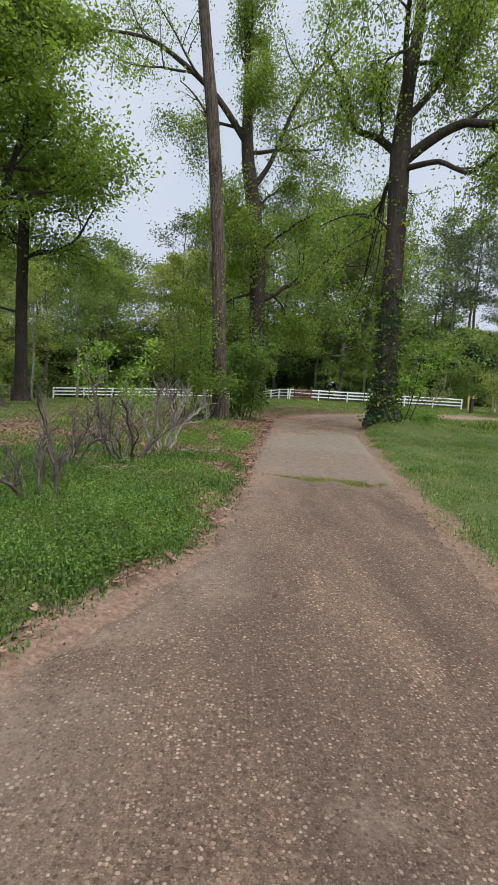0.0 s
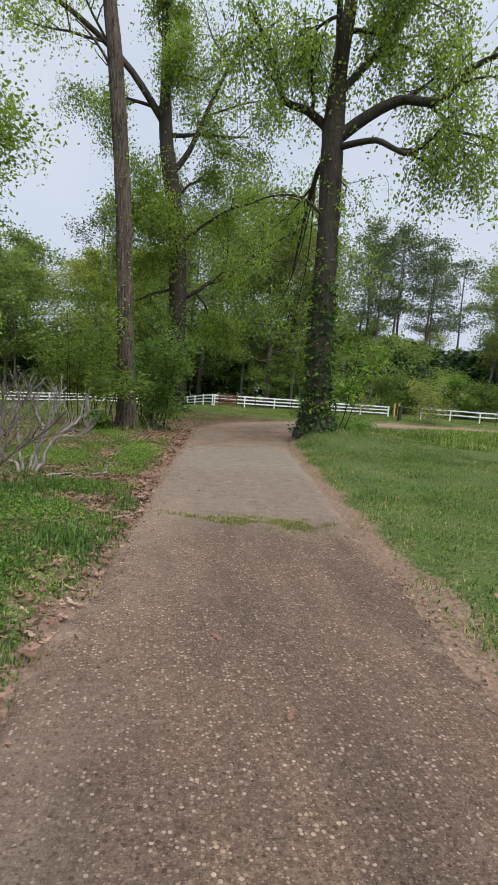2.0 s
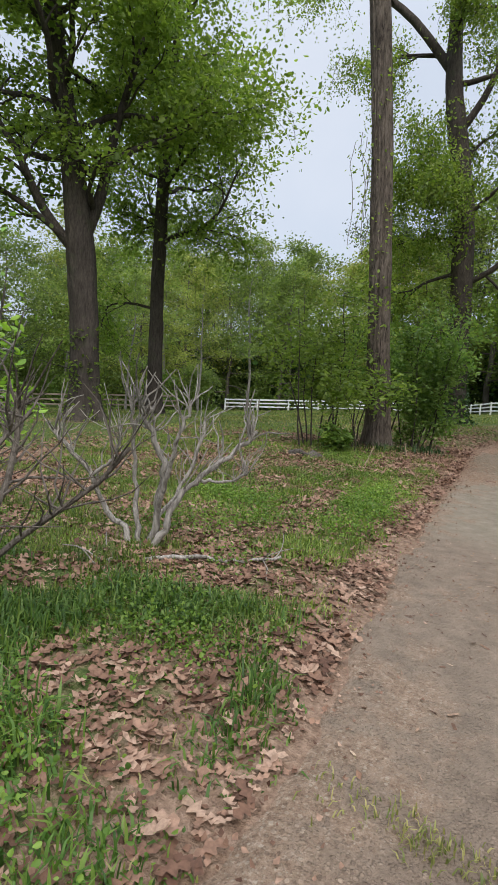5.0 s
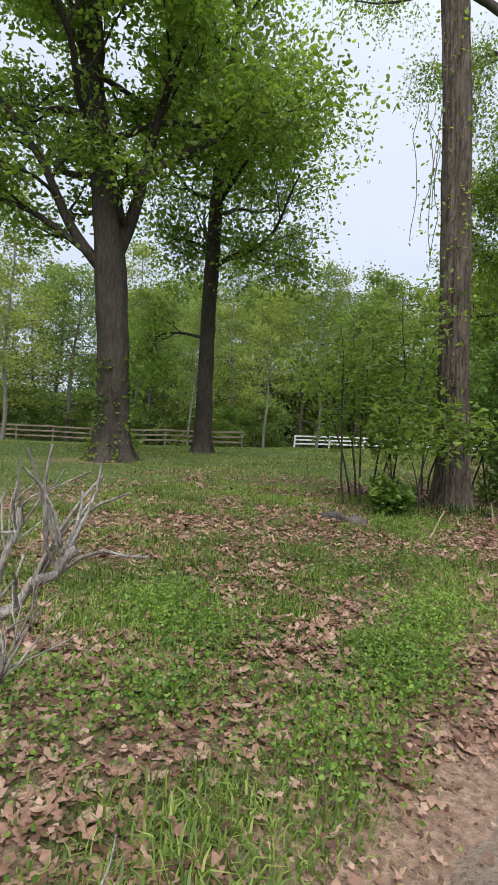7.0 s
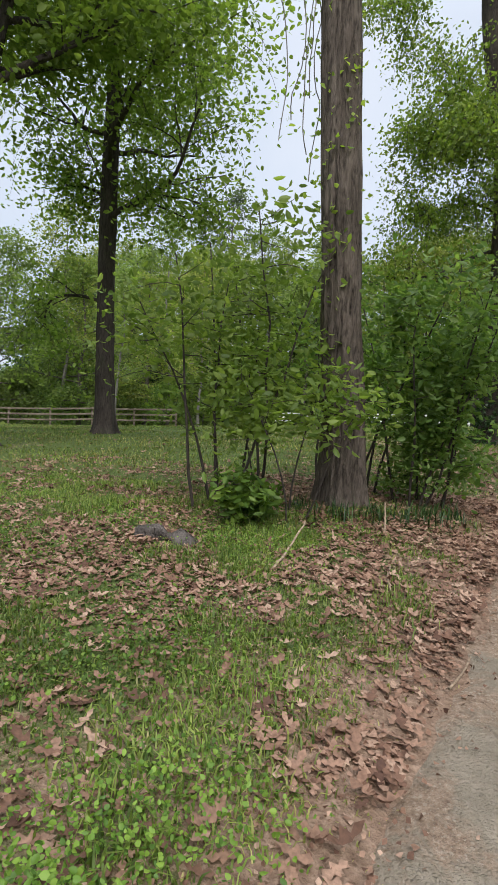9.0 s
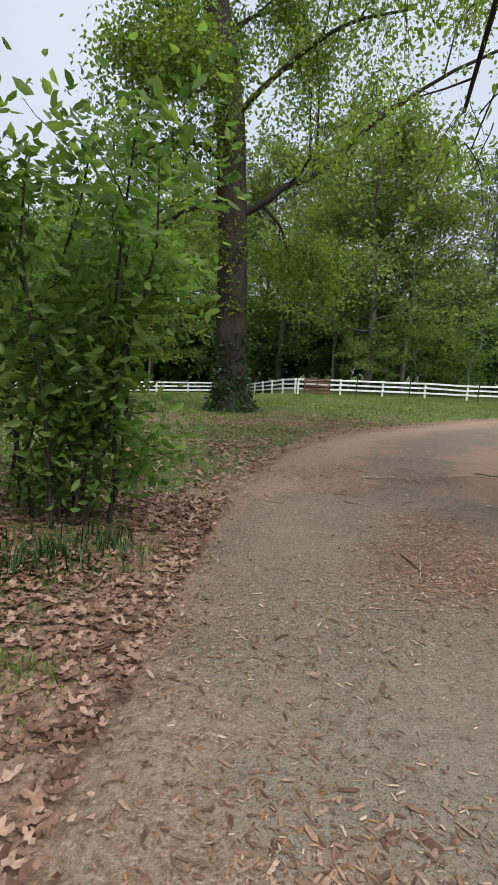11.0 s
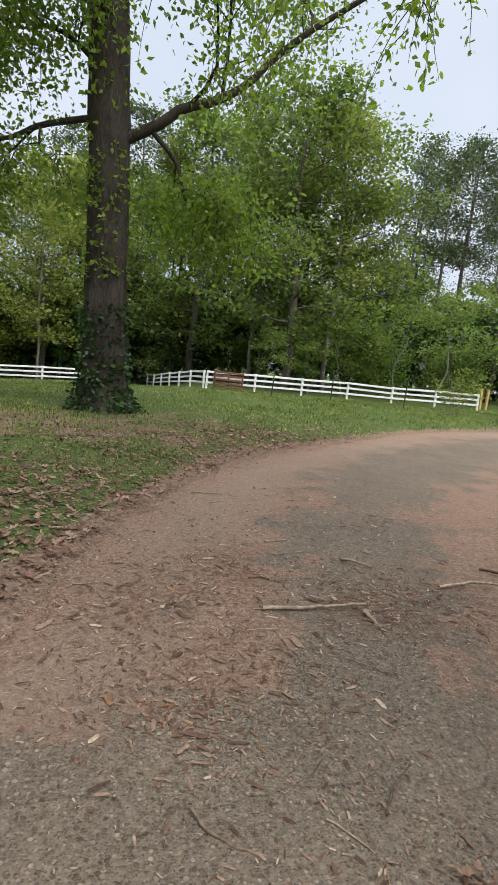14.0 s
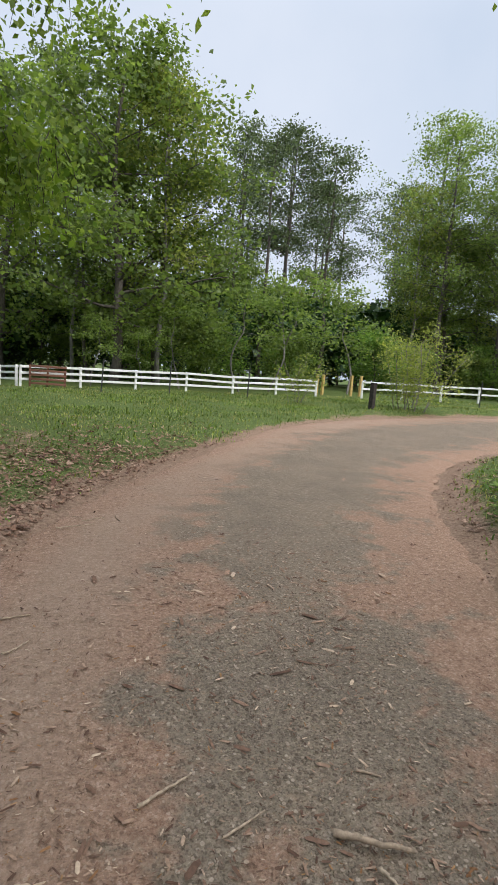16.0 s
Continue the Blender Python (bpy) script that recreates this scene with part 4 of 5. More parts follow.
def pruned_shrub():
    """The leafless bush that stands alone: thick crooked stems, knuckles where it was cut, a spray of twigs on each."""
    rng = np.random.default_rng(82)
    ob = thing("dead_shrub", "leafless pruned shrub with thick pale grey crooked stems", "shrub", on(-0.72, 11.1))
    ob.rotation_euler = (0, 0, radians(19))
    stems = [
        ([(-0.03, 0, -0.04), (-0.1, 0.05, 0.12), (-0.26, 0.1, 0.24), (-0.36, 0.05, 0.48), (-0.5, 0.0, 0.66), (-0.62, 0.05, 0.74)], 0.022),
        ([(0.0, 0.05, -0.04), (-0.05, 0.15, 0.2), (-0.09, 0.2, 0.55), (-0.1, 0.15, 0.8), (-0.12, 0.1, 1.0)], 0.019),
        ([(0.02, 0.02, -0.04), (0.12, 0.0, 0.12), (0.13, -0.02, 0.34), (0.16, -0.05, 0.6), (0.06, -0.08, 0.82), (-0.02, -0.1, 1.02)], 0.026),
        ([(0.04, 0.0, -0.04), (0.18, -0.05, 0.14), (0.25, -0.02, 0.34), (0.4, 0.03, 0.52), (0.6, 0.08, 0.68), (0.78, 0.1, 0.86)], 0.025),
        ([(0.13, -0.02, 0.3), (0.2, -0.12, 0.55), (0.26, -0.2, 0.8), (0.34, -0.22, 1.0)], 0.018),
        ([(0.02, 0.08, -0.04), (0.12, 0.25, 0.2), (0.3, 0.4, 0.5), (0.38, 0.45, 0.85)], 0.018),
        ([(-0.04, -0.05, -0.03), (0.1, -0.25, 0.02), (0.4, -0.3, 0.07), (0.7, -0.25, 0.05), (0.98, -0.2, 0.08)], 0.016),
        ([(-0.05, -0.05, -0.03), (-0.08, -0.3, 0.02), (-0.1, -0.55, 0.02)], 0.024),
        ([(-0.36, 0.05, 0.46), (-0.2, 0.0, 0.6), (-0.14, -0.05, 0.78)], 0.013),
        ([(0.4, 0.03, 0.5), (0.58, -0.08, 0.52), (0.72, -0.15, 0.6)], 0.012),
    ]
    for pts, r in stems:
        pts, r = [(1.06 * a, 1.06 * b, 1.08 * c) for a, b, c in pts], 1.12 * r
        line = smooth_line(pts, 4 * len(pts))
        line[1:] += rng.normal(0, r * 0.35, (len(line) - 1, 3))
        rad = np.linspace(r, r * 0.55, len(line)) * rng.uniform(0.88, 1.14, len(line))
        g = Geo()
        g.add(*tube(line, rad, 8))
        flat = pts[-1][2] < 0.2
        for k in range(4 if flat else 20):
            i = int(len(line) * (rng.uniform(0.45, 0.98) if k % 2 else rng.uniform(0.85, 0.99)))
            twigs = []
            d = unit((rng.normal(0, 0.55), rng.normal(0, 0.55), 0.15 if flat else 0.9))
            grow(rng, line[i], d, rng.uniform(0.1, 0.42), r * 0.28, 0, twigs, [], 0.1, wild=0.24, tip=0.5)
            for p, q, _ in twigs:
                g.add(*tube(p, q, 5))
        part("stem", g.mesh("stem", DEADWOOD), ob)


pruned_shrub()


# ---- fences ----
def box_mesh(name, size, mat, bevel=0.008):
    bm = bmesh.new()
    bmesh.ops.create_cube(bm, size=1)
    for v in bm.verts:
        v.co = Vector((v.co.x * size[0], v.co.y * size[1], v.co.z * size[2]))
    bmesh.ops.bevel(bm, geom=bm.edges[:], offset=bevel, segments=1, affect="EDGES")
    me = bpy.data.meshes.new(name)
    bm.to_mesh(me)
    bm.free()
    me.materials.append(mat)
    return me


def fence(label, start, end, bays, tall, rails, mat, seed, post=0.1, rail=0.1, sag=0.0):
    rng = np.random.default_rng(seed)
    a, b = np.array(start, float), np.array(end, float)
    ob = thing("fence", label, "fence", (*a, floor_at(*a)))
    length, turn = np.linalg.norm(b - a) / bays, math.atan2(b[1] - a[1], b[0] - a[0])
    pm, rm = box_mesh("post", (post, post, tall + 0.3), mat), box_mesh("rail", (length + 0.02, 0.035, rail), mat)
    base = Vector((*a, floor_at(*a)))
    feet = [a + (b - a) * k / bays for k in range(bays + 1)]
    tops = [floor_at(*f) for f in feet]
    for f, z in zip(feet, tops):
        o = part("post", pm, ob)
        o.matrix_local = pose(f[0] - base.x, f[1] - base.y, z - base.z + tall / 2 - 0.15, rng.normal(0, 0.7), rng.normal(0, 0.7), math.degrees(turn))
    for k in range(bays):
        m = (feet[k] + feet[k + 1]) / 2
        slope = math.atan2(tops[k + 1] - tops[k], length)
        for h in rails:
            o = part("rail", rm, ob)
            out = Matrix.Rotation(turn, 4, "Z") @ Matrix.Rotation(-slope - radians(rng.normal(0, 0.35)) - sag * (k == 0), 4, "Y")
            o.matrix_local = Matrix.Translation((m[0] - base.x + math.sin(turn) * post * 0.66, m[1] - base.y - math.cos(turn) * post * 0.66, (tops[k] + tops[k + 1]) / 2 - base.z + h * tall)) @ out
    return ob


THREE = (0.34, 0.64, 0.93)
fence("white three-rail board fence along the woods", (5.25, 47.3), (19.9, 47.1), 6, 0.9, THREE, WHITE, 1)
fence("white three-rail board fence beyond the west lawn", (-14.1, 46.0), (0.1, 57.0), 7, 0.9, THREE, WHITE, 2)
fence("white three-rail board fence running back from the corner", (5.1, 47.45), (1.9, 63.5), 6, 0.9, THREE, WHITE, 8)
fence("grey-brown weathered board fence far across the lawn", (-34.0, 33.0), (-15.6, 41.0), 8, 1.1, THREE, BROWN_WOOD, 3)
fence("white board fence on the far side of the gap", (22.6, 46.6), (41.0, 41.5), 8, 0.95, (0.55, 0.93), WHITE, 4)


def posts(name, label, category, mat, size, places, seed, group):
    rng = np.random.default_rng(seed)
    me = box_mesh(name, size, mat, 0.012)
    for x, y in places:
        o = new(name, me)
        tagged(o, label, category, group)
        o.matrix_world = pose(x, y, floor_at(x, y) + size[2] / 2 - 0.12, rng.normal(0, 1), rng.normal(0, 1), rng.uniform(0, 20))


posts("gate_post", "yellow new wooden post by the fence gap", "post", NEW_WOOD, (0.14, 0.14, 1.3), [(21.4, 49.3), (21.75, 49.2), (23.2, 48.4), (23.7, 48.2)], 5, "yellow posts at the gap")
posts("fence_stake", "thin dark steel stake before the white fence", "stake", STEEL, (0.05, 0.05, 1.45), [(8.2, 45.2), (11.0, 44.9), (14.4, 44.2), (26.5, 42.0)], 6, "stakes before the fence")
posts("old_post", "short dark weathered wooden post in the grass", "post", DARK_WOOD, (0.2, 0.18, 1.15), [(17.3, 39.2)], 7, "old posts")


def rusty_gate():
    ob = thing("metal_gate", "rusty brown metal gate leaning at the fence corner", "gate", (5.6, 47.0, floor_at(5.6, 47.0)))
    bar, upright = box_mesh("bar", (1.5, 0.05, 0.09), RUST), box_mesh("upright", (0.08, 0.05, 0.95), RUST)
    for z in (0.15, 0.33, 0.51, 0.69, 0.87):
        part("bar", bar, ob).matrix_local = pose(0.7, 0, z, 8, 0, -6)
    for x in (0.0, 0.7, 1.4):
        part("upright", upright, ob).matrix_local = pose(x, 0.06, 0.46, 8, 0, -6)


rusty_gate()


# ---- the woods all round ----
def wood_tree(name, label, tall, r, crown_low, reach, limbs, leaf, size, each, mat, bark, seed, up=0.35, spread=0.45, flat=0.45):
    """One tree of the woods, to be copied; it stands far below the ground until the copies are made."""
    rng = np.random.default_rng(seed)
    ob = thing(name, label, "tree")
    pts = [np.array([0, 0, -0.3])]
    for k in range(8):
        pts.append(pts[-1] + np.array([rng.normal(0, 0.12), rng.normal(0, 0.12), (tall * 0.94 + 0.3) / 8]))
    line = smooth_line(pts, 24)
    rad = np.linspace(r, r * 0.15, 24)
    g = Geo()
    g.add(*tube(line, rad, 9))
    lines, anchors = [], [line[-1], line[-3]]
    for k in range(limbs):
        t = k / max(1, limbs - 1)
        z = tall * (crown_low + (0.93 - crown_low) * t)
        i = int(np.abs(line[:, 2] - z).argmin())
        a = 2.4 * k + rng.uniform(-0.5, 0.5)
        shape = math.sin(math.pi * (0.22 + 0.72 * t)) ** 0.8
        grow(rng, line[i], unit((math.cos(a), math.sin(a), up * (0.3 + t))), reach * shape * rng.uniform(0.7, 1.15), rad[i] * 0.4, 1, lines, anchors, 0.03, 5)
    for p, q, lv in lines:
        if lv or tall > 10:
            g.add(*tube(p, q, 4 if lv else 3))
    part("trunk", g.mesh("trunk", bark), ob)
    v, q = leaf_cloud(rng, anchors, size, spread * np.array([1.15, 1.15, flat]), each, 0.15, 1.35, level=1.2)
    part("crown", np_mesh("crown", v, q, None, leaf), ob)
    return ob


KINDS = {
    "oak": [wood_tree("woodland_tree", "broad-leaved woodland tree with a full green crown", 15, 0.24, 0.14, 5.2, 26, m, 0.17, 17, None, BARK_FAR, 100 + k) for k, m in enumerate((LEAF_WOOD, LEAF_WOOD, LEAF_OLIVE))],
    "pine": [wood_tree("pine_tree", "tall pine with a bare trunk and a ragged top", 23, 0.24, 0.52, 3.6, 20, NEEDLE, 0.17, 9, None, BARK_FAR, 110 + k, 0.5, 0.42) for k in range(2)],
    "thin": [wood_tree("slender_tree", "slender woodland tree with thin spring foliage", 16, 0.15, 0.3, 3.2, 18, m, 0.13, 13, None, BARK_PALE, 120 + k, 0.9, 0.5) for k, m in enumerate((LEAF_OLIVE, LEAF_WOOD))],
    "tall": [wood_tree("tall_tree", "tall airy grey-green tree past the fence gap", 22, 0.22, 0.3, 4.6, 30, LEAF_WOOD, 0.14, 11, None, BARK_FAR, 145, 0.6, 0.42)],
    "pole": [wood_tree("slim_tree", "slim straight tree with a bare pale trunk and a small top", 17, 0.13, 0.7, 2.0, 7, LEAF_OLIVE, 0.13, 9, None, BARK_FAR, 125, 0.8, 0.4)],
    "bush": [wood_tree("understorey_bush", "dark green bush under the woodland trees", 3.6, 0.05, 0.06, 2.1, 14, m, 0.14, 11, None, BARK_FAR, 130 + k, 0.6, 0.4) for k, m in enumerate((LEAF_DARK, LEAF_WOOD))],
    # backing bush: its near-black leaves paint the shade under the trees
    "thicket": [wood_tree("thicket_bush", "dense backing bush deep in the woods, shade put into its leaf colour", 3.8, 0.05, 0.04, 2.3, 11, LEAF_IVY_AND_SHADE, 0.27, 4, None, BARK_FAR, 135, 0.6, 0.45)],
    "dogwood": [wood_tree("small_tree", "small tree with pale layered foliage by the fence", 5.0, 0.06, 0.42, 2.0, 9, LEAF_WOOD, 0.11, 7, None, BARK_PALE, 140, 0.2, 0.28)],
}
first = {id(t): True for kind in KINDS.values() for t in kind}


def plant(kind, which, x, y, scale, turn, group):
    if x < 6 and 50 < y < 64 and x > -30:
        y += 9.0 * min(1.0, (x + 30) / 20)
    t = KINDS[kind][which % len(KINDS[kind])]
    m = pose(x, y, float(height(x, y)[0]) - 0.05, 0, 0, turn)
    if first[id(t)]:
        first[id(t)] = False
        t.matrix_basis = m
        t.scale = (scale, scale, scale)
        t["group"] = group
        return t
    t = copy_thing(t, m)
    t.scale = (scale, scale, scale)
    t["group"] = group
    return t


plant("pine", 0, 3.8, 57.1, 1.0, 40, "bare trunks behind the fence")
rw = random.Random(5)
for k in range(13):
    x = -38 + 6.3 * k + rw.uniform(-1.5, 1.5)
    if not 13 < x < 33:
        plant("oak", k % 3 if k % 4 else 0, x, 54 + rw.uniform(-1.5, 4), rw.uniform(1.1, 1.3) if 3 < x < 19 else rw.uniform(0.85, 1.12), rw.uniform(0, 360), "front row of the woods")
for k in range(13):
    x = -42 + 7.4 * k + rw.uniform(-2, 2)
    if not 15 < x < 38:
        plant("oak", k, x, 65 + rw.uniform(-3, 4), rw.uniform(1.0, 1.25), rw.uniform(0, 360), "woods behind")
for x, y, s in [(36.5, 55, 0.95), (40.5, 53, 1.0), (39, 60, 1.1), (44, 54, 1.05), (48, 58, 1.1)]:
    plant("tall", 0, x, y, s, rw.uniform(0, 360), "tall trees past the gap")
for x, y, s in [(10.2, 52.5, 1.2), (13.6, 55.5, 1.15)]:
    plant("oak", 1, x, y, s, rw.uniform(0, 360), "front row of the woods")
for x, y, s in [(23.5, 61, 0.85), (26.5, 63, 0.92), (28.2, 66, 0.98), (30.5, 63, 0.9), (33, 68, 0.85), (25, 70, 0.95)]:
    plant("pine", int(x * 2), x, y, s, rw.uniform(0, 360), "pines past the gap")
for k in range(20):
    plant("pine", k, -48 + 5.4 * k + rw.uniform(-2.2, 2.2), 70 + rw.uniform(-8, 14), rw.uniform(0.85, 1.15), rw.uniform(0, 360), "pines behind")
for k in range(22):
    if not 14 < -30 + 3.6 * k < 33:
        plant("thin", k, -30 + 3.6 * k + rw.uniform(-1.5, 1.5), 56 + rw.uniform(-4, 10), rw.uniform(0.8, 1.2), rw.uniform(0, 360), "slender trees")
for k in range(34):
    plant("bush", k, -46 + 2.9 * k + rw.uniform(-1.2, 1.2), 55.5 + rw.uniform(-3, 7), rw.uniform(0.75, 1.35), rw.uniform(0, 360), "bushes under the woods")
# thicket rows close gaps below the crowns, shade coloured into their leaves
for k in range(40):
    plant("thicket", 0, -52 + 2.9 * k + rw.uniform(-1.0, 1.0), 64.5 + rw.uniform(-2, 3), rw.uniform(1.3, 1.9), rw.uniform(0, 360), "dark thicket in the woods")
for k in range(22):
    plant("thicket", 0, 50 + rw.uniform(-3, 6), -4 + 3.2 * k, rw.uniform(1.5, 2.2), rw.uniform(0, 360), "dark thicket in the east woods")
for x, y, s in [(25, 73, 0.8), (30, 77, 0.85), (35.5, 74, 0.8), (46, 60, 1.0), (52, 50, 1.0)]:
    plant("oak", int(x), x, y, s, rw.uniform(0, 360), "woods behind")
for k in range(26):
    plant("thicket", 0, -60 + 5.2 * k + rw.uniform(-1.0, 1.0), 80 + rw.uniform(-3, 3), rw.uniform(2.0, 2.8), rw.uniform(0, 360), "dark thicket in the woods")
for k in range(16):
    plant("oak", k, 17 + 2.9 * k + rw.uniform(-1.2, 1.2), 74 + rw.uniform(-5, 8), rw.uniform(0.55, 0.7), rw.uniform(0, 360), "low woods behind the gap")
for k in range(30):
    plant("pole", k, -46 + 2.0 * k + rw.uniform(-0.9, 0.9), 60 + rw.uniform(-3.5, 8), rw.uniform(0.8, 1.15), rw.uniform(0, 360), "bare poles in the woods")
# the woods to the west and to the east
for k in range(11):
    plant("oak", k, -37 - rw.uniform(0, 9), -4 + 5.2 * k, rw.uniform(0.8, 1.1), rw.uniform(0, 360), "west woods")
    plant("bush", k, -36 - rw.uniform(0, 6), -2 + 5.0 * k, rw.uniform(0.9, 1.3), rw.uniform(0, 360), "bushes in the west woods")
for x, y, s in [(-22.8, 28.8, 0.8), (-17.4, 37.5, 0.55), (-13.8, 40.5, 0.6), (-11.5, 43.5, 0.75), (-20, 47, 0.95), (-27, 44, 1.0), (-5.5, 50.5, 0.75)]:
    plant("thin", int(y), x, y, s, rw.uniform(0, 360), "trees on the west lawn")
for x, y, s in [(-30, 40, 0.85), (-26, 44.5, 0.8), (-34, 37, 0.9), (-22, 47, 0.75), (-36, 44, 1.0), (-29, 50, 0.95)]:
    plant("oak", int(x), x, y, s, rw.uniform(0, 360), "trees beyond the west lawn")
for x in range(-44, -14, 3):
    plant("bush", x, x, 48 + 0.35 * (x + 14) + rw.uniform(-1, 1), rw.uniform(0.7, 1.0), rw.uniform(0, 360), "bushes beyond the west lawn")
for k in range(9):
    plant("oak", k, 44 + rw.uniform(0, 10), 2 + 5.6 * k, rw.uniform(0.85, 1.15), rw.uniform(0, 360), "east woods")
    plant("pine", k, 40 + rw.uniform(0, 12), 6 + 5.4 * k, rw.uniform(0.75, 1.0), rw.uniform(0, 360), "pines to the east")
    plant("bush", k, 41 + rw.uniform(0, 5), 4 + 5.2 * k, rw.uniform(0.9, 1.3), rw.uniform(0, 360), "bushes to the east")
for x, y, s in [(16.6, 49.5, 1.15), (13.2, 49.8, 0.9), (24.5, 50.5, 1.3), (11.0, 49.2, 0.6), (18.6, 50.3, 1.2), (21.8, 52.0, 1.5), (8.6, 50.0, 0.7)]:
    plant("dogwood", 0, x, y, s, rw.uniform(0, 360), "small trees by the fence")
leafy_shrub("feathery_shrub", "pale feathery shrub on the far grass", on(19.6, 39.6), 3.4, 1.9, 12, LEAF_OLIVE, 150, 0.05, 10, 0.2, BARK_PALE, 0.3)
leafy_shrub("feathery_shrub", "rounded pale shrub on the far grass", on(15.6, 31.0 + 11), 2.2, 1.1, 6, LEAF_OLIVE, 151, 0.05, 3, 0.3, BARK_PALE, 0.3)


# ---- grass, weeds and fallen leaves ----
def blades(rng, x, y, z, tall, wide):
    n = len(x)
    a = rng.uniform(0, 2 * np.pi, n)
    d = np.stack([np.cos(a), np.sin(a), 0 * a], -1)
    s = np.stack([-np.sin(a), np.cos(a), 0 * a], -1)
    h = (tall * rng.uniform(0.45, 1.3, n))[:, None]
    w = (wide * rng.uniform(0.6, 1.3, n))[:, None]
    p = np.stack([x, y, z - 0.01], -1)
    lean = rng.uniform(0.15, 1.25, n)[:, None]
    up = np.array([[0, 0, 1.0]])
    mid, tip = p + up * h * (0.62 - 0.12 * lean) + d * h * lean * 0.28, p + up * h * (1 - 0.55 * lean) + d * h * lean * 0.8
    v = np.stack([p - s * w, p + s * w, mid + s * w * 0.8, mid - s * w * 0.8, tip], 1).reshape(-1, 3)
    i = np.arange(n)[:, None] * 5
    return v, i + np.array([[0, 1, 2, 3]]), i + np.array([[3, 2, 4]])


def patchy(x, y, scale, seed):
    return np.array([noise.noise(Vector((a * scale, b * scale, seed))) for a, b in zip(x, y)])


def scatter(rng, n, x0, x1, y0, y1):
    return rng.uniform(x0, x1, n), rng.uniform(y0, y1, n)


def litter_share(x, y):
    """How thickly fallen leaves may lie: on the west verge, more and more towards the tall trunk."""
    d, side = off_road(x, y)
    west = (side < 0) * np.exp(-np.clip(d, 0, 20) / 4.2) * np.clip((y - 6.3) / 4.0, 0.22, 1)
    west = west * np.clip((30 - y) / 6, 0.12, 1)
    hollow = 0.9 * np.exp(-(((x + 3.4) / 1.7) ** 2 + ((y - 13.2) / 1.5) ** 2))
    bank = 0.5 * (side > 0) * np.exp(-np.clip(d, 0, 9) / 1.0) * np.clip((y - 18) / 3, 0, 1)
    bank += 0.95 * (side < 0) * np.exp(-np.clip(d, 0, 9) / 2.4) * np.clip((y - 20) / 3, 0, 1) * np.clip((34 - y) / 3, 0, 1)
    east = 0.2 * (side > 0) * np.exp(-np.clip(d, 0, 9) / 5.0) * np.clip((21 - y) / 3, 0, 1)
    return np.clip(west + bank + hollow + east, 0, 1)


def leaf_bed(x, y):
    """The same with drifts: where leaves gather, little grows."""
    drift = patchy(x, y, 0.95, 20.2) + 0.7 * patchy(x, y, 2.5, 7.7)
    s = np.clip(0.64 + 1.9 * drift, 0, 1)
    heap = sum(np.exp(-(((x - a) ** 2 + (y - b) ** 2) / r**2)) for a, b, r in ((-0.15, 13.2, 0.4), (0.1, 12.5, 0.45), (-0.35, 12.05, 0.4), (1.0, 13.3, 0.35), (-1.7, 15.6, 1.0), (0.1, 11.2, 0.4), (0.2, 9.6, 0.35), (2.6, 25.2, 0.8), (4.6, 29.6, 0.9)))
    return np.clip(litter_share(x, y) * s + 0.9 * heap, 0, 1)


def turf(name, label, n, area, tall, wide, mat, seed, litter=0.7, clump=0.9, rim=0.0, keep=0.0, grow_in=0.25, within=99.0):
    rng = np.random.default_rng(seed)
    x, y = scatter(rng, n, *area)
    d, side = off_road(x, y)
    p = patchy(x, y, clump, seed)
    ok = (d < within) & (d > rim + 0.06 * rng.normal(0, 1, n)) & (p + keep + rng.uniform(-0.35, 0.35, n) > litter * (2.2 * leaf_bed(x, y) - 0.35))
    x, y, d, p = x[ok], y[ok], d[ok], p[ok]
    h = tall * np.clip(0.75 + 0.8 * p, 0.35, 1.5) * np.clip(0.35 + d / grow_in, 0.35, 1)
    v, q, t = blades(rng, x, y, height(x, y), h, wide)
    tagged(new(name, np_mesh(name, v, q, t, mat)), label, "grass", kind="stuff")


turf("lush_grass", "lush green grass on the west verge", 105000, (-3.4, 1.0, 2.5, 10.5), 0.15, 0.0055, GRASS_LUSH, 201, 0.5, 1.6, keep=0.2)
turf("clumped_grass", "clumps of green grass between fallen leaves", 42000, (-2.6, 1.8, 10.2, 15.0), 0.1, 0.0045, GRASS, 214, 0.1, 2.2, rim=0.3, keep=-0.02)
turf("verge_grass", "patchy green grass among fallen leaves", 170000, (-4.2, 2.0, 9.5, 19.0), 0.1, 0.0045, GRASS, 202, 0.45, 1.3, rim=0.22, keep=0.2)
turf("fine_grass", "short fine grass blades between fallen leaves", 60000, (-5.0, 2.0, 9.0, 19.0), 0.055, 0.0035, GRASS, 213, 0.15, 2.6, rim=0.15, keep=0.16)
turf("lawn_grass", "short lawn grass under the oaks", 70000, (-24, 1.6, 15.0, 46), 0.085, 0.011, GRASS, 203, 0.6, 0.35, keep=0.3)
turf("east_grass", "short yellowing grass on the east verge", 80000, (2.4, 9.5, 2.5, 20.0), 0.075, 0.005, GRASS_LUSH, 204, 0.8, 1.1, keep=-0.04)
turf("dry_grass", "dry yellow-green blades along the verge", 52000, (2.3, 9.5, 2.5, 22.0), 0.07, 0.0045, GRASS_DRY, 205, 0.5, 0.9, keep=0.1)
turf("east_lawn", "grass on the far east lawn", 42000, (4.5, 34, 19, 47), 0.13, 0.013, GRASS, 206, 0.3, 0.4, keep=0.25)
turf("far_grass", "grass between the bend and the white fence", 42000, (-6, 20, 22, 48), 0.1, 0.01, GRASS, 207, 0.75, 0.4, keep=0.25)
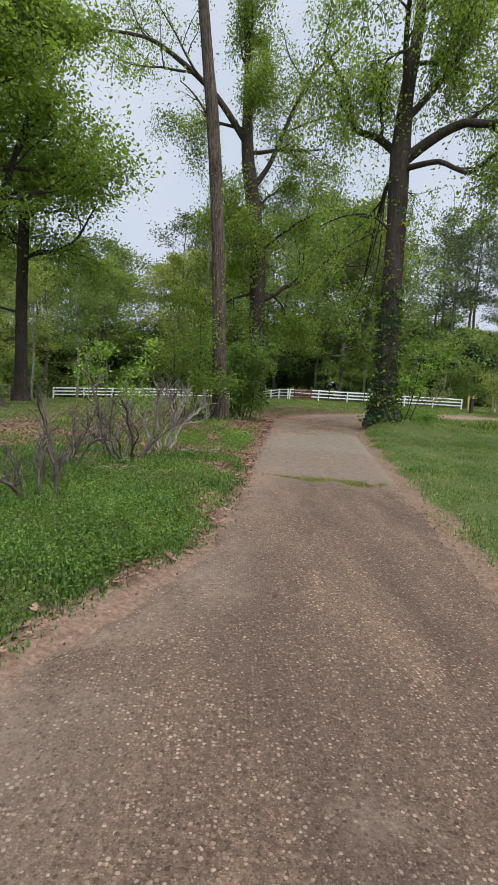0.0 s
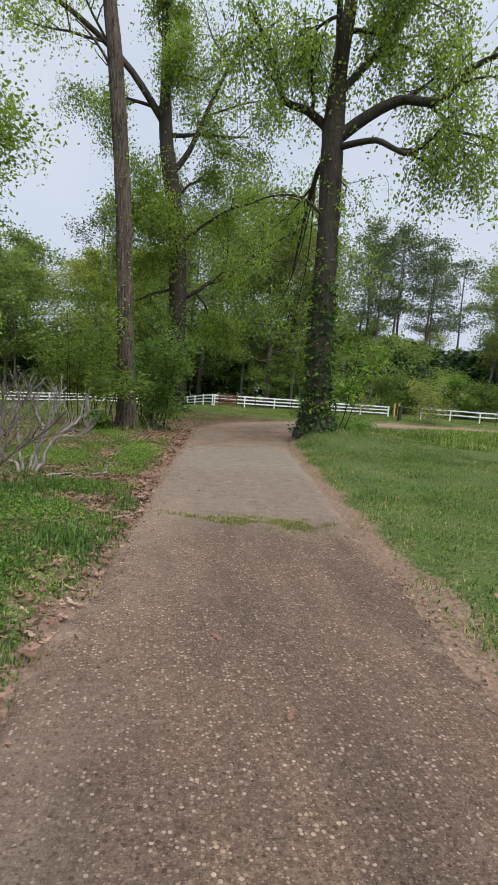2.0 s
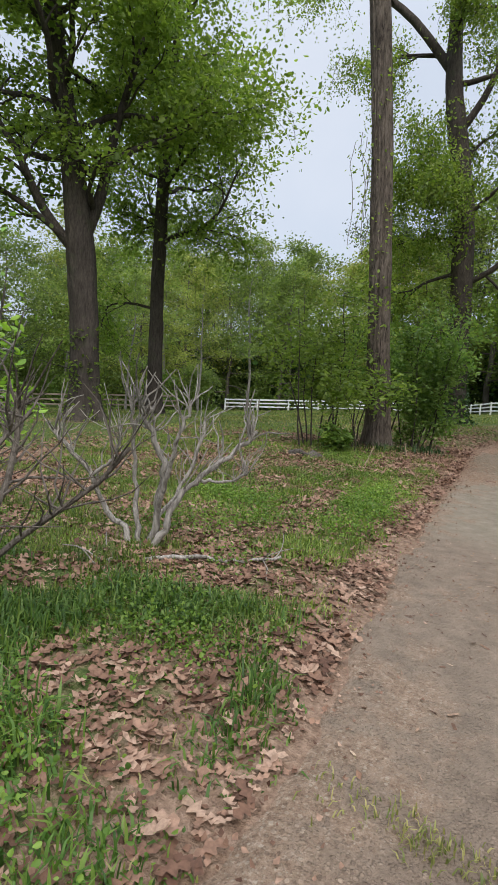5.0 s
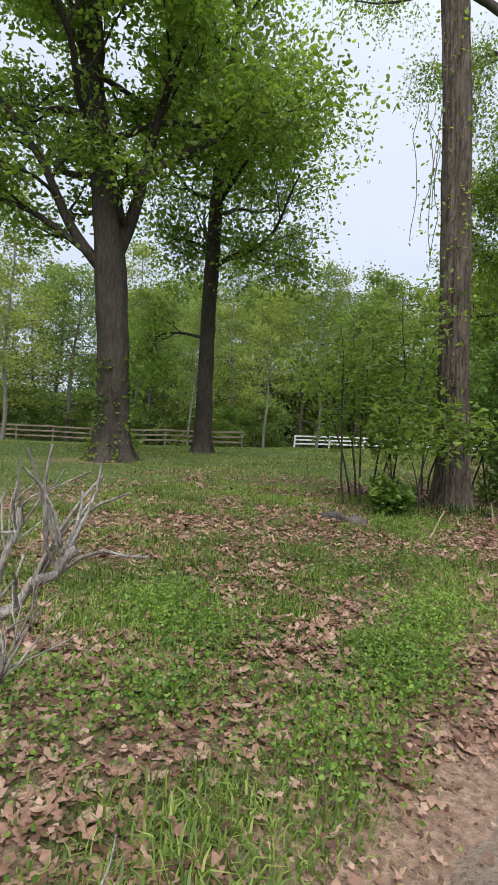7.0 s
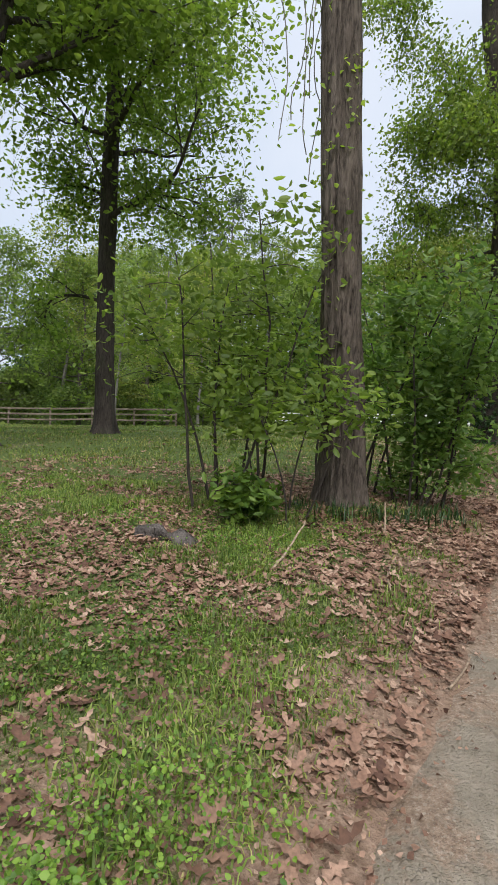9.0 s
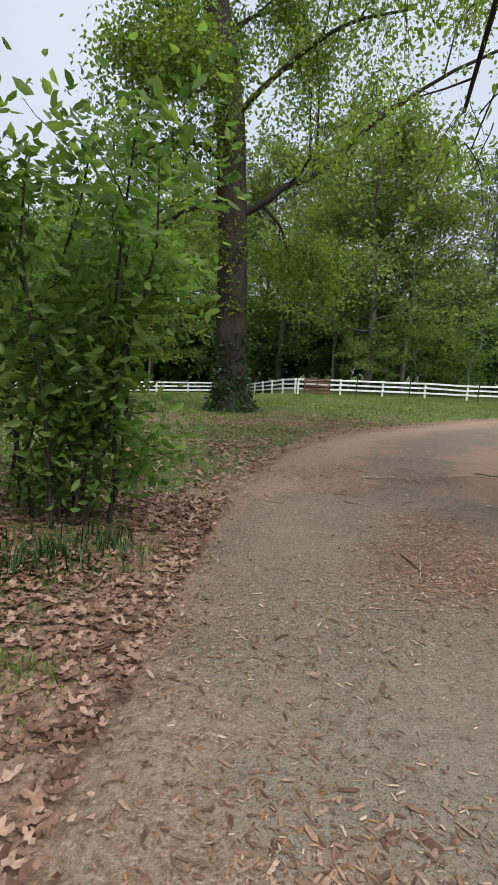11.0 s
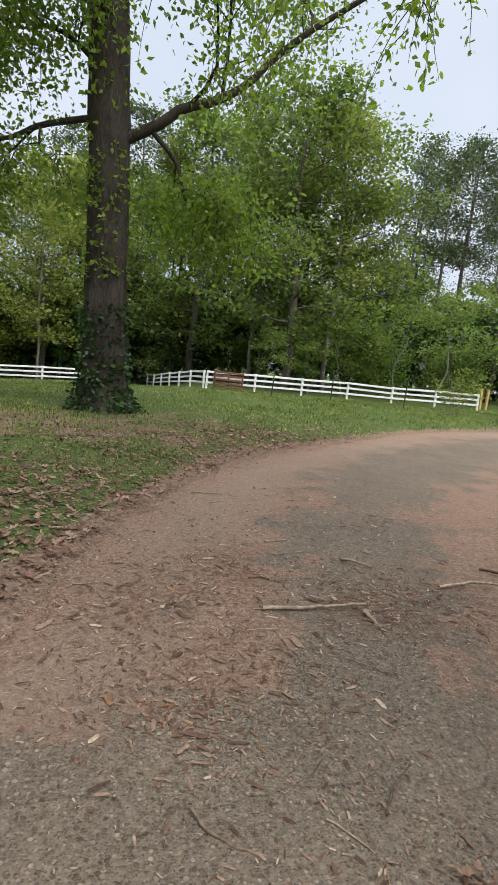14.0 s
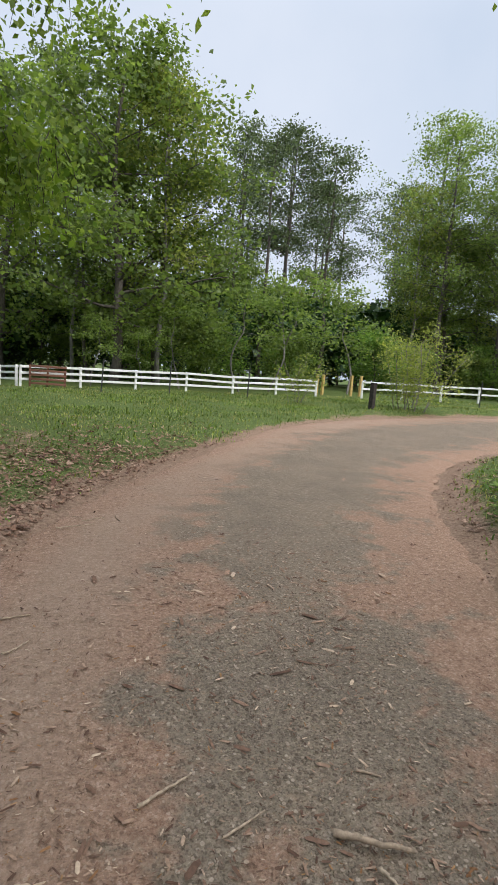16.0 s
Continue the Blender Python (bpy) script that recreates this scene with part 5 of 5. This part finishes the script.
turf("tall_grass", "taller grass on the rise of the east lawn", 16000, (9.5, 21, 18.5, 25.0), 0.3, 0.012, GRASS, 215, 0.1, 0.6, rim=0.6, keep=0.3)
turf("far_dry_grass", "drier grass by the white fence", 48000, (-6, 30, 21, 48), 0.1, 0.01, GRASS_DRY, 208, 0.4, 0.5, keep=0.2)
turf("lawn_dry_grass", "yellow-green grass blades on the west lawn", 60000, (-24, 1.0, 16, 46), 0.085, 0.011, GRASS_DRY, 212, 0.5, 0.3, keep=0.1)
turf("west_dry_grass", "yellowing blades on the west verge", 14000, (-5, 1.9, 4, 19), 0.08, 0.004, GRASS_DRY, 209, 0.4, 1.0, keep=0.1)

turf("edge_grass", "thin dry grass creeping over the driveway's edge", 90000, (-1.4, 6.0, 2.0, 20), 0.07, 0.004, GRASS_DRY, 211, 0.5, 1.6, rim=-0.05, keep=0.0, within=0.4)


def grass_strip():
    """A tongue of grass that has grown through the break across the drive."""
    rng = np.random.default_rng(210)
    n = 15000
    x = rng.normal(2.12, 0.36, n)
    y = 9.2 + 0.1 * np.sin(2.2 * x) + 0.05 * np.sin(7 * x) + rng.normal(0, 0.1, n)
    more = rng.uniform(0, 1, n) < 0.35
    y = np.where(more, y - np.abs(rng.normal(0, 0.22, n)) * np.clip(1.2 - 2 * np.abs(x - 2.2), 0, 1), y)
    ok = patchy(x, y, 5.0, 3.3) + rng.uniform(-0.3, 0.3, n) > 0.06
    x, y = x[ok], y[ok]
    n = len(x)
    v, q, t = blades(rng, x, y, np.full(n, 0.03), 0.04, 0.003)
    tagged(new("road_grass", np_mesh("road_grass", v, q, t, GRASS_DRY)), "thin grass growing through a break in the driveway", "grass", kind="stuff")


grass_strip()


def weeds(name, label, spots, seed, mat, size=0.02):
    rng = np.random.default_rng(seed)
    c = []
    for x, y, r, n in spots:
        px, py = x + rng.normal(0, r, n), y + rng.normal(0, r, n)
        d, _ = off_road(px, py)
        px, py = px[d > 0.08], py[d > 0.08]
        c.append(np.stack([px, py, height(px, py) + rng.uniform(0.02, 0.13, len(px))], -1))
    c = np.concatenate(c)
    v, q = leaf_cloud(rng, c, size, 0.035, 5, -0.1, 1.3, level=1.5, fine=True)
    tagged(new(name, np_mesh(name, v, q, None, mat)), label, "weeds", kind="stuff")


rs = np.random.default_rng(220)
weeds("bright_weeds", "bright broad-leaved weeds in low clumps", [(-0.42, 12.95, 0.2, 420), (-0.85, 13.2, 0.22, 300), (0.64, 13.35, 0.17, 420), (0.62, 13.85, 0.15, 260), (0.68, 13.0, 0.15, 300), (0.5, 12.4, 0.2, 300), (-0.2, 12.3, 0.16, 160), (-0.5, 11.9, 0.25, 160), (0.25, 9.9, 0.2, 240), (0.0, 8.6, 0.25, 260), (-0.3, 6.0, 0.35, 420), (-0.9, 5.0, 0.4, 420), (-1.7, 6.0, 0.5, 420), (-0.35, 7.5, 0.3, 320), (0.8, 14.3, 0.2, 160), (0.2, 15.2, 0.3, 240), (-1.2, 15.0, 0.4, 240), (-0.1, 16.9, 0.3, 200)], 221, WEED, 0.0155)
weeds("verge_weeds", "small broad-leaved weeds on the verges", [(rs.uniform(-2.6, 0.3), rs.uniform(3.2, 9), 0.24, 150) for _ in range(60)] + [(rs.uniform(-3.5, 1.2), rs.uniform(3.5, 18), 0.16, 50) for _ in range(60)] + [(rs.uniform(3.2, 8), rs.uniform(4, 18), 0.16, 45) for _ in range(50)] + [(rs.uniform(0.8, 4), rs.uniform(22, 29), 0.2, 60) for _ in range(16)], 222, WEED, 0.017)


def fallen_leaves(name, label, n, area, size, seed, mat=DRY_LEAF, on_road=0.0, power=1.0):
    """Lobed, curled leaves lying at random."""
    rng = np.random.default_rng(seed)
    x, y = scatter(rng, n, *area)
    d, side = off_road(x, y)
    share = np.where(d > -0.05, 0.12 * litter_share(x, y) + leaf_bed(x, y) ** power, on_road)
    ok = rng.uniform(0, 1, n) < share
    x, y = x[ok], y[ok]
    m = len(x)
    d = d[ok]
    z = np.where(d > 0, height(x, y), road_top(x, y, d)) + rng.uniform(0.006, 0.03, m)
    lobes = np.array([(0, 0.015), (0.18, 0.2), (0.3, 0.09), (0.5, 0.37), (0.6, 0.11), (0.82, 0.25), (1.0, 0.0)])
    out = np.concatenate([lobes, lobes[1:-1][::-1] * (1, -1)])
    k = (size * rng.uniform(0.55, 1.3, m))[:, None]
    a = rng.uniform(0, 2 * np.pi, m)[:, None]
    px, py = (out[None, :, 0] - 0.5) * k, out[None, :, 1] * k * 0.72
    curl = rng.uniform(-0.4, 0.95, m)[:, None]
    pz = curl * (py**2 * 3.2 / k + (px**2) * 1.3 / k) + px * rng.normal(0, 0.2, m)[:, None] + py * rng.normal(0, 0.2, m)[:, None]
    v = np.stack([x[:, None] + px * np.cos(a) - py * np.sin(a), y[:, None] + px * np.sin(a) + py * np.cos(a), z[:, None] + pz], -1)
    c = len(out)
    f = np.array([(0, 1, 11, 11), (1, 2, 10, 11), (2, 3, 9, 10), (3, 4, 8, 9), (4, 5, 7, 8)])
    i = np.arange(m)[:, None, None] * c
    quads = (i + f[None, 1:]).reshape(-1, 4)
    tris = np.concatenate([(i[:, 0] + np.array([[0, 1, 11]])), (i[:, 0] + np.array([[5, 6, 7]]))])
    tagged(new(name, np_mesh(name, v.reshape(-1, 3), quads, tris, mat)), label, "leaves", kind="stuff")


fallen_leaves("fallen_leaves", "dry brown lobed leaves on the west verge", 85000, (-6, 2.2, 3.5, 21), 0.09, 231)
fallen_leaves("east_leaves", "few dry brown leaves on the east verge", 5000, (2.3, 9.5, 2.5, 20), 0.085, 235)
fallen_leaves("far_fallen_leaves", "dry brown leaves spread under the trees", 12000, (-16, 6, 14, 34), 0.12, 232)
fallen_leaves("bank_leaves", "dry brown leaves on the banks of the bend", 30000, (-1.5, 13, 19, 34), 0.09, 233)
fallen_leaves("road_leaves", "few dry leaves on the driveway", 1400, (-1, 9, 3, 30), 0.07, 234, DRY_LEAF, 0.10, 3.0)


def chips(name, label, spots, seed, mat, long=0.045):
    """Splinters and bark chips: thin six-sided slivers."""
    rng = np.random.default_rng(seed)
    x = np.concatenate([rng.normal(a, r, n) for a, b, r, n in spots])
    y = np.concatenate([rng.normal(b, r, n) for a, b, r, n in spots])
    d, _ = off_road(x, y)
    x, y, d = x[d < 0.12], y[d < 0.12], d[d < 0.12]
    m = len(x)
    z = np.where(d > 0, height(x, y), road_top(x, y, d) + 0.002) + rng.uniform(0, 0.008, m)
    a, k = rng.uniform(0, 2 * np.pi, m), np.minimum(long * rng.lognormal(-0.3, 0.5, m), 0.13)
    w = k * rng.uniform(0.07, 0.17, m)
    d, s = np.stack([np.cos(a), np.sin(a), rng.normal(0, 0.08, m)], -1), np.stack([-np.sin(a), np.cos(a), rng.normal(0, 0.15, m)], -1)
    c = np.stack([x, y, z], -1)
    k, w = k[:, None], w[:, None]
    t = np.array([[0, 0, 1.0]]) * w * 0.45
    ring = [c - d * k / 2, c - d * k * 0.3 + s * w, c + d * k * 0.35 + s * w * 0.7, c + d * k / 2, c + d * k * 0.3 - s * w, c - d * k * 0.35 - s * w * 0.8]
    v = np.stack(ring + [c - d * k * 0.25 + t, c + d * k * 0.25 + t], 1).reshape(-1, 3)
    f = np.array([(0, 1, 6, 5), (1, 2, 7, 6), (2, 3, 4, 7), (4, 5, 6, 7)])
    q = (np.arange(m)[:, None, None] * 8 + f[None]).reshape(-1, 4)
    tagged(new(name, np_mesh(name, v, q, None, mat)), label, "wood chips", kind="stuff")


HEAPS = [(3.9, 20.4, 0.24, 560), (3.85, 19.75, 0.26, 640), (3.75, 19.2, 0.22, 460), (4.12, 20.55, 0.22, 420), (4.0, 19.65, 0.2, 420), (3.8, 19.1, 0.2, 420), (4.15, 19.4, 0.18, 260), (3.4, 19.7, 0.15, 160), (3.35, 19.1, 0.22, 260), (3.7, 22.1, 0.3, 160), (3.25, 21.8, 0.25, 260), (5.85, 22.2, 0.3, 160), (4.4, 22.7, 0.22, 260), (4.45, 23.2, 0.3, 180), (4.9, 22.9, 0.35, 320), (3.3, 23.0, 0.35, 420), (3.6, 23.4, 0.25, 200), (3.4, 24.5, 0.6, 300), (5.3, 25.3, 0.5, 200), (2.3, 17.0, 0.35, 380), (2.7, 16.9, 0.3, 280), (2.0, 18.2, 0.35, 260), (3.0, 18.6, 0.45, 260), (4.8, 25.0, 0.7, 200), (2.9, 22.6, 0.4, 300), (1.9, 11.6, 0.5, 160), (2.4, 10.6, 0.45, 160)]
chips("wood_chips", "pale brown wood splinters strewn on the driveway", [(x, y, r * 0.8, n) for x, y, r, n in HEAPS], 241, CHIP, 0.038)
chips("mulch", "dark orange-brown mulch under the wood splinters", [(x, y, r * 0.75, n) for x, y, r, n in HEAPS], 246, STRAW, 0.02)
rc = np.random.default_rng(244)
chips("strewn_chips", "small pale and brown chips strewn all over the bend", [(rc.uniform(1.9, 6.2), rc.uniform(16.6, 30), rc.uniform(0.15, 0.45), 75) for _ in range(200)], 245, CHIP, 0.02)
chips("fine_chips", "fine brown bark crumbs on the driveway", [(x, y, r * 1.6, n * 3) for x, y, r, n in HEAPS], 242, CHIP, 0.024)
chips("rotten_wood", "orange crumbs of rotten wood on the driveway", [(3.45, 19.65, 0.13, 900), (3.15, 19.3, 0.08, 500), (3.9, 20.55, 0.12, 600), (4.0, 20.9, 0.07, 260), (3.3, 19.25, 0.06, 220), (3.4, 18.95, 0.1, 380), (3.95, 19.45, 0.1, 300), (3.75, 20.75, 0.06, 160), (3.55, 23.4, 0.1, 420), (3.72, 23.1, 0.05, 160), (1.85, 16.75, 0.1, 300), (4.4, 22.75, 0.08, 200), (3.4, 23.9, 0.09, 200)], 243, STRAW, 0.013)


def strap_plants():
    """Dark strap-leaved tufts about the foot of the tall trunk."""
    rng = np.random.default_rng(260)
    x, y = np.concatenate([rng.normal((a, b), r, (n, 2)) for a, b, r, n in ((0.25, 18.3, 0.12, 90), (0.6, 18.55, 0.14, 130), (1.0, 18.9, 0.15, 130), (1.2, 19.3, 0.15, 90), (-0.2, 18.35, 0.12, 60))]).T
    v, q, t = blades(rng, x, y, height(x, y), np.full(len(x), 0.21), 0.006)
    tagged(new("strap_leaved_plants", np_mesh("strap_leaved_plants", v, q, t, LEAF_IVY_AND_SHADE)), "dark strap-leaved tufts at the tall trunk's foot", "plants", kind="stuff")


strap_plants()


def crumbs(name, label, n, area, seed, mat, long):
    """Bits of leaf and bark between the fallen leaves."""
    rng = np.random.default_rng(seed)
    x, y = scatter(rng, n, *area)
    d, _ = off_road(x, y)
    edge = np.exp(-np.abs(d) / 0.12) * np.clip((y - 2) / 4, 0.25, 1)
    ok = rng.uniform(0, 1, n) < np.maximum(np.where(d > 0, litter_share(x, y), 0), 0.8 * edge)
    x, y, d = x[ok], y[ok], d[ok]
    m = len(x)
    z = np.where(d > 0, height(x, y), road_top(x, y, d)) + rng.uniform(0.004, 0.015, m)
    v, q = leaf_cloud(rng, np.stack([x, y, z], -1), long, np.array([0.01, 0.01, 0.003]), 1, 0.0, 1.2, level=2.5)
    tagged(new(name, np_mesh(name, v, q, None, mat)), label, "leaf litter", kind="stuff")


crumbs("leaf_litter", "crumbled brown leaves and bark on the verge", 90000, (-4, 3, 3, 21), 251, DRY_LEAF, 0.02)
crumbs("bend_litter", "crumbled brown leaves and bark along the bend", 60000, (1.4, 9.5, 16, 31), 252, DRY_LEAF, 0.02)


def stick(points, r, seed, label="fallen grey-brown stick lying flat", name="stick"):
    rng = np.random.default_rng(seed)
    p = np.array([(x, y, floor_at(x, y) + r * 0.8 + lift) for x, y, lift in points])
    line = smooth_line(p, 14) + rng.normal(0, r * 0.25, (14, 3))
    g = Geo()
    g.add(*tube(line - p[0], np.linspace(r, r * 0.55, 14), 7))
    ob = new(name, g.mesh(name, FALLEN))
    ob.location = p[0]
    tagged(ob, label, "stick", "sticks on the ground")


stick([(3.74, 22.66, 0), (4.05, 22.68, 0.01), (4.38, 22.74, 0.02)], 0.013, 1, "straight pale stick on the driveway")
stick([(4.34, 22.66, 0), (4.36, 22.58, 0), (4.37, 22.48, 0)], 0.014, 90, "short pale split piece of wood on the driveway")
stick([(4.5, 23.55, 0), (4.56, 23.48, 0.01), (4.68, 23.4, 0)], 0.013, 91, "short brown piece of bark-covered wood")
stick([(3.27, 21.28, 0), (3.33, 21.18, 0), (3.5, 21.08, 0)], 0.007, 2, "thin bent twig on the driveway")
stick([(3.40, 19.62, 0), (3.42, 19.45, 0.005), (3.45, 19.25, 0)], 0.012, 3, "short pale stick on the driveway")
stick([(3.5, 19.45, 0), (3.42, 19.2, 0), (3.38, 19.05, 0)], 0.006, 4)
stick([(5.05, 23.1, 0), (5.5, 23.15, 0.02), (6.0, 22.7, 0.03)], 0.012, 5, "dark broken branch at the driveway's edge")
stick([(5.6, 23.5, 0), (5.9, 23.1, 0.02), (6.05, 22.4, 0.02)], 0.011, 6, "dark broken branch at the driveway's edge")
stick([(0.75, 18.05, 0), (0.72, 18.2, 0.12), (0.68, 18.35, 0.22)], 0.012, 7, "pale stick leaning by the tall trunk")
stick([(0.2, 16.6, 0), (0.22, 16.9, 0.1), (0.25, 17.15, 0.25)], 0.012, 8, "pale stick standing in the leaves")
stick([(0.95, 17.2, 0), (1.0, 16.8, 0.02), (1.15, 16.4, 0)], 0.01, 9)
stick([(1.5, 15.6, 0), (1.55, 15.8, 0), (1.58, 16.0, 0)], 0.008, 10)
rb = random.Random(12)
for k in range(26):
    x, y, a, length = rb.gauss(-0.95, 0.4), rb.gauss(8.6, 0.35), rb.uniform(-0.7, 0.9), rb.uniform(0.3, 0.9)
    dx, dy = math.cos(a) * length / 2, math.sin(a) * length / 2
    if off_road(x + 2 * dx, y + 2 * dy)[0][0] > 0.1:
        stick([(x, y, 0.05), (x + dx, y + dy + rb.uniform(-0.06, 0.06), rb.uniform(0.04, 0.09)), (x + 2 * dx, y + 2 * dy, 0.05)], rb.uniform(0.004, 0.008), 200 + k, "grey dead branch in a brush heap")
rk = random.Random(9)
for k in range(46):
    x, y = rk.uniform(2.4, 5.6), rk.uniform(17.5, 27.5)
    d, _ = off_road(x, y)
    if d[0] > -0.1:
        continue
    a, length = rk.uniform(0, 6.3), rk.uniform(0.08, 0.32)
    dx, dy = math.cos(a) * length / 2, math.sin(a) * length / 2
    stick([(x, y, 0), (x + dx + rk.uniform(-0.02, 0.02), y + dy, 0), (x + 2 * dx, y + 2 * dy, 0)], rk.uniform(0.003, 0.007), 30 + k, "thin dry twig on the driveway")


def stump():
    """A short rotten log in the leaves."""
    g = Geo()
    pts = [(-0.3, 0, 0.02), (-0.29, 0, 0.03), (-0.1, 0.03, 0.045), (0.12, 0.02, 0.05), (0.28, -0.03, 0.03), (0.3, -0.03, 0.02)]
    g.add(*tube(pts, [0.01, 0.07, 0.095, 0.085, 0.06, 0.01], 20, trunk_ridge(4, 0.25, 0.0)))
    ob = new("rotten_log", g.mesh("rotten_log", BARK_FAR))
    ob.location = on(-0.85, 16.8)
    tagged(ob, "short rotten grey-brown log half sunk in leaves", "log")


stump()
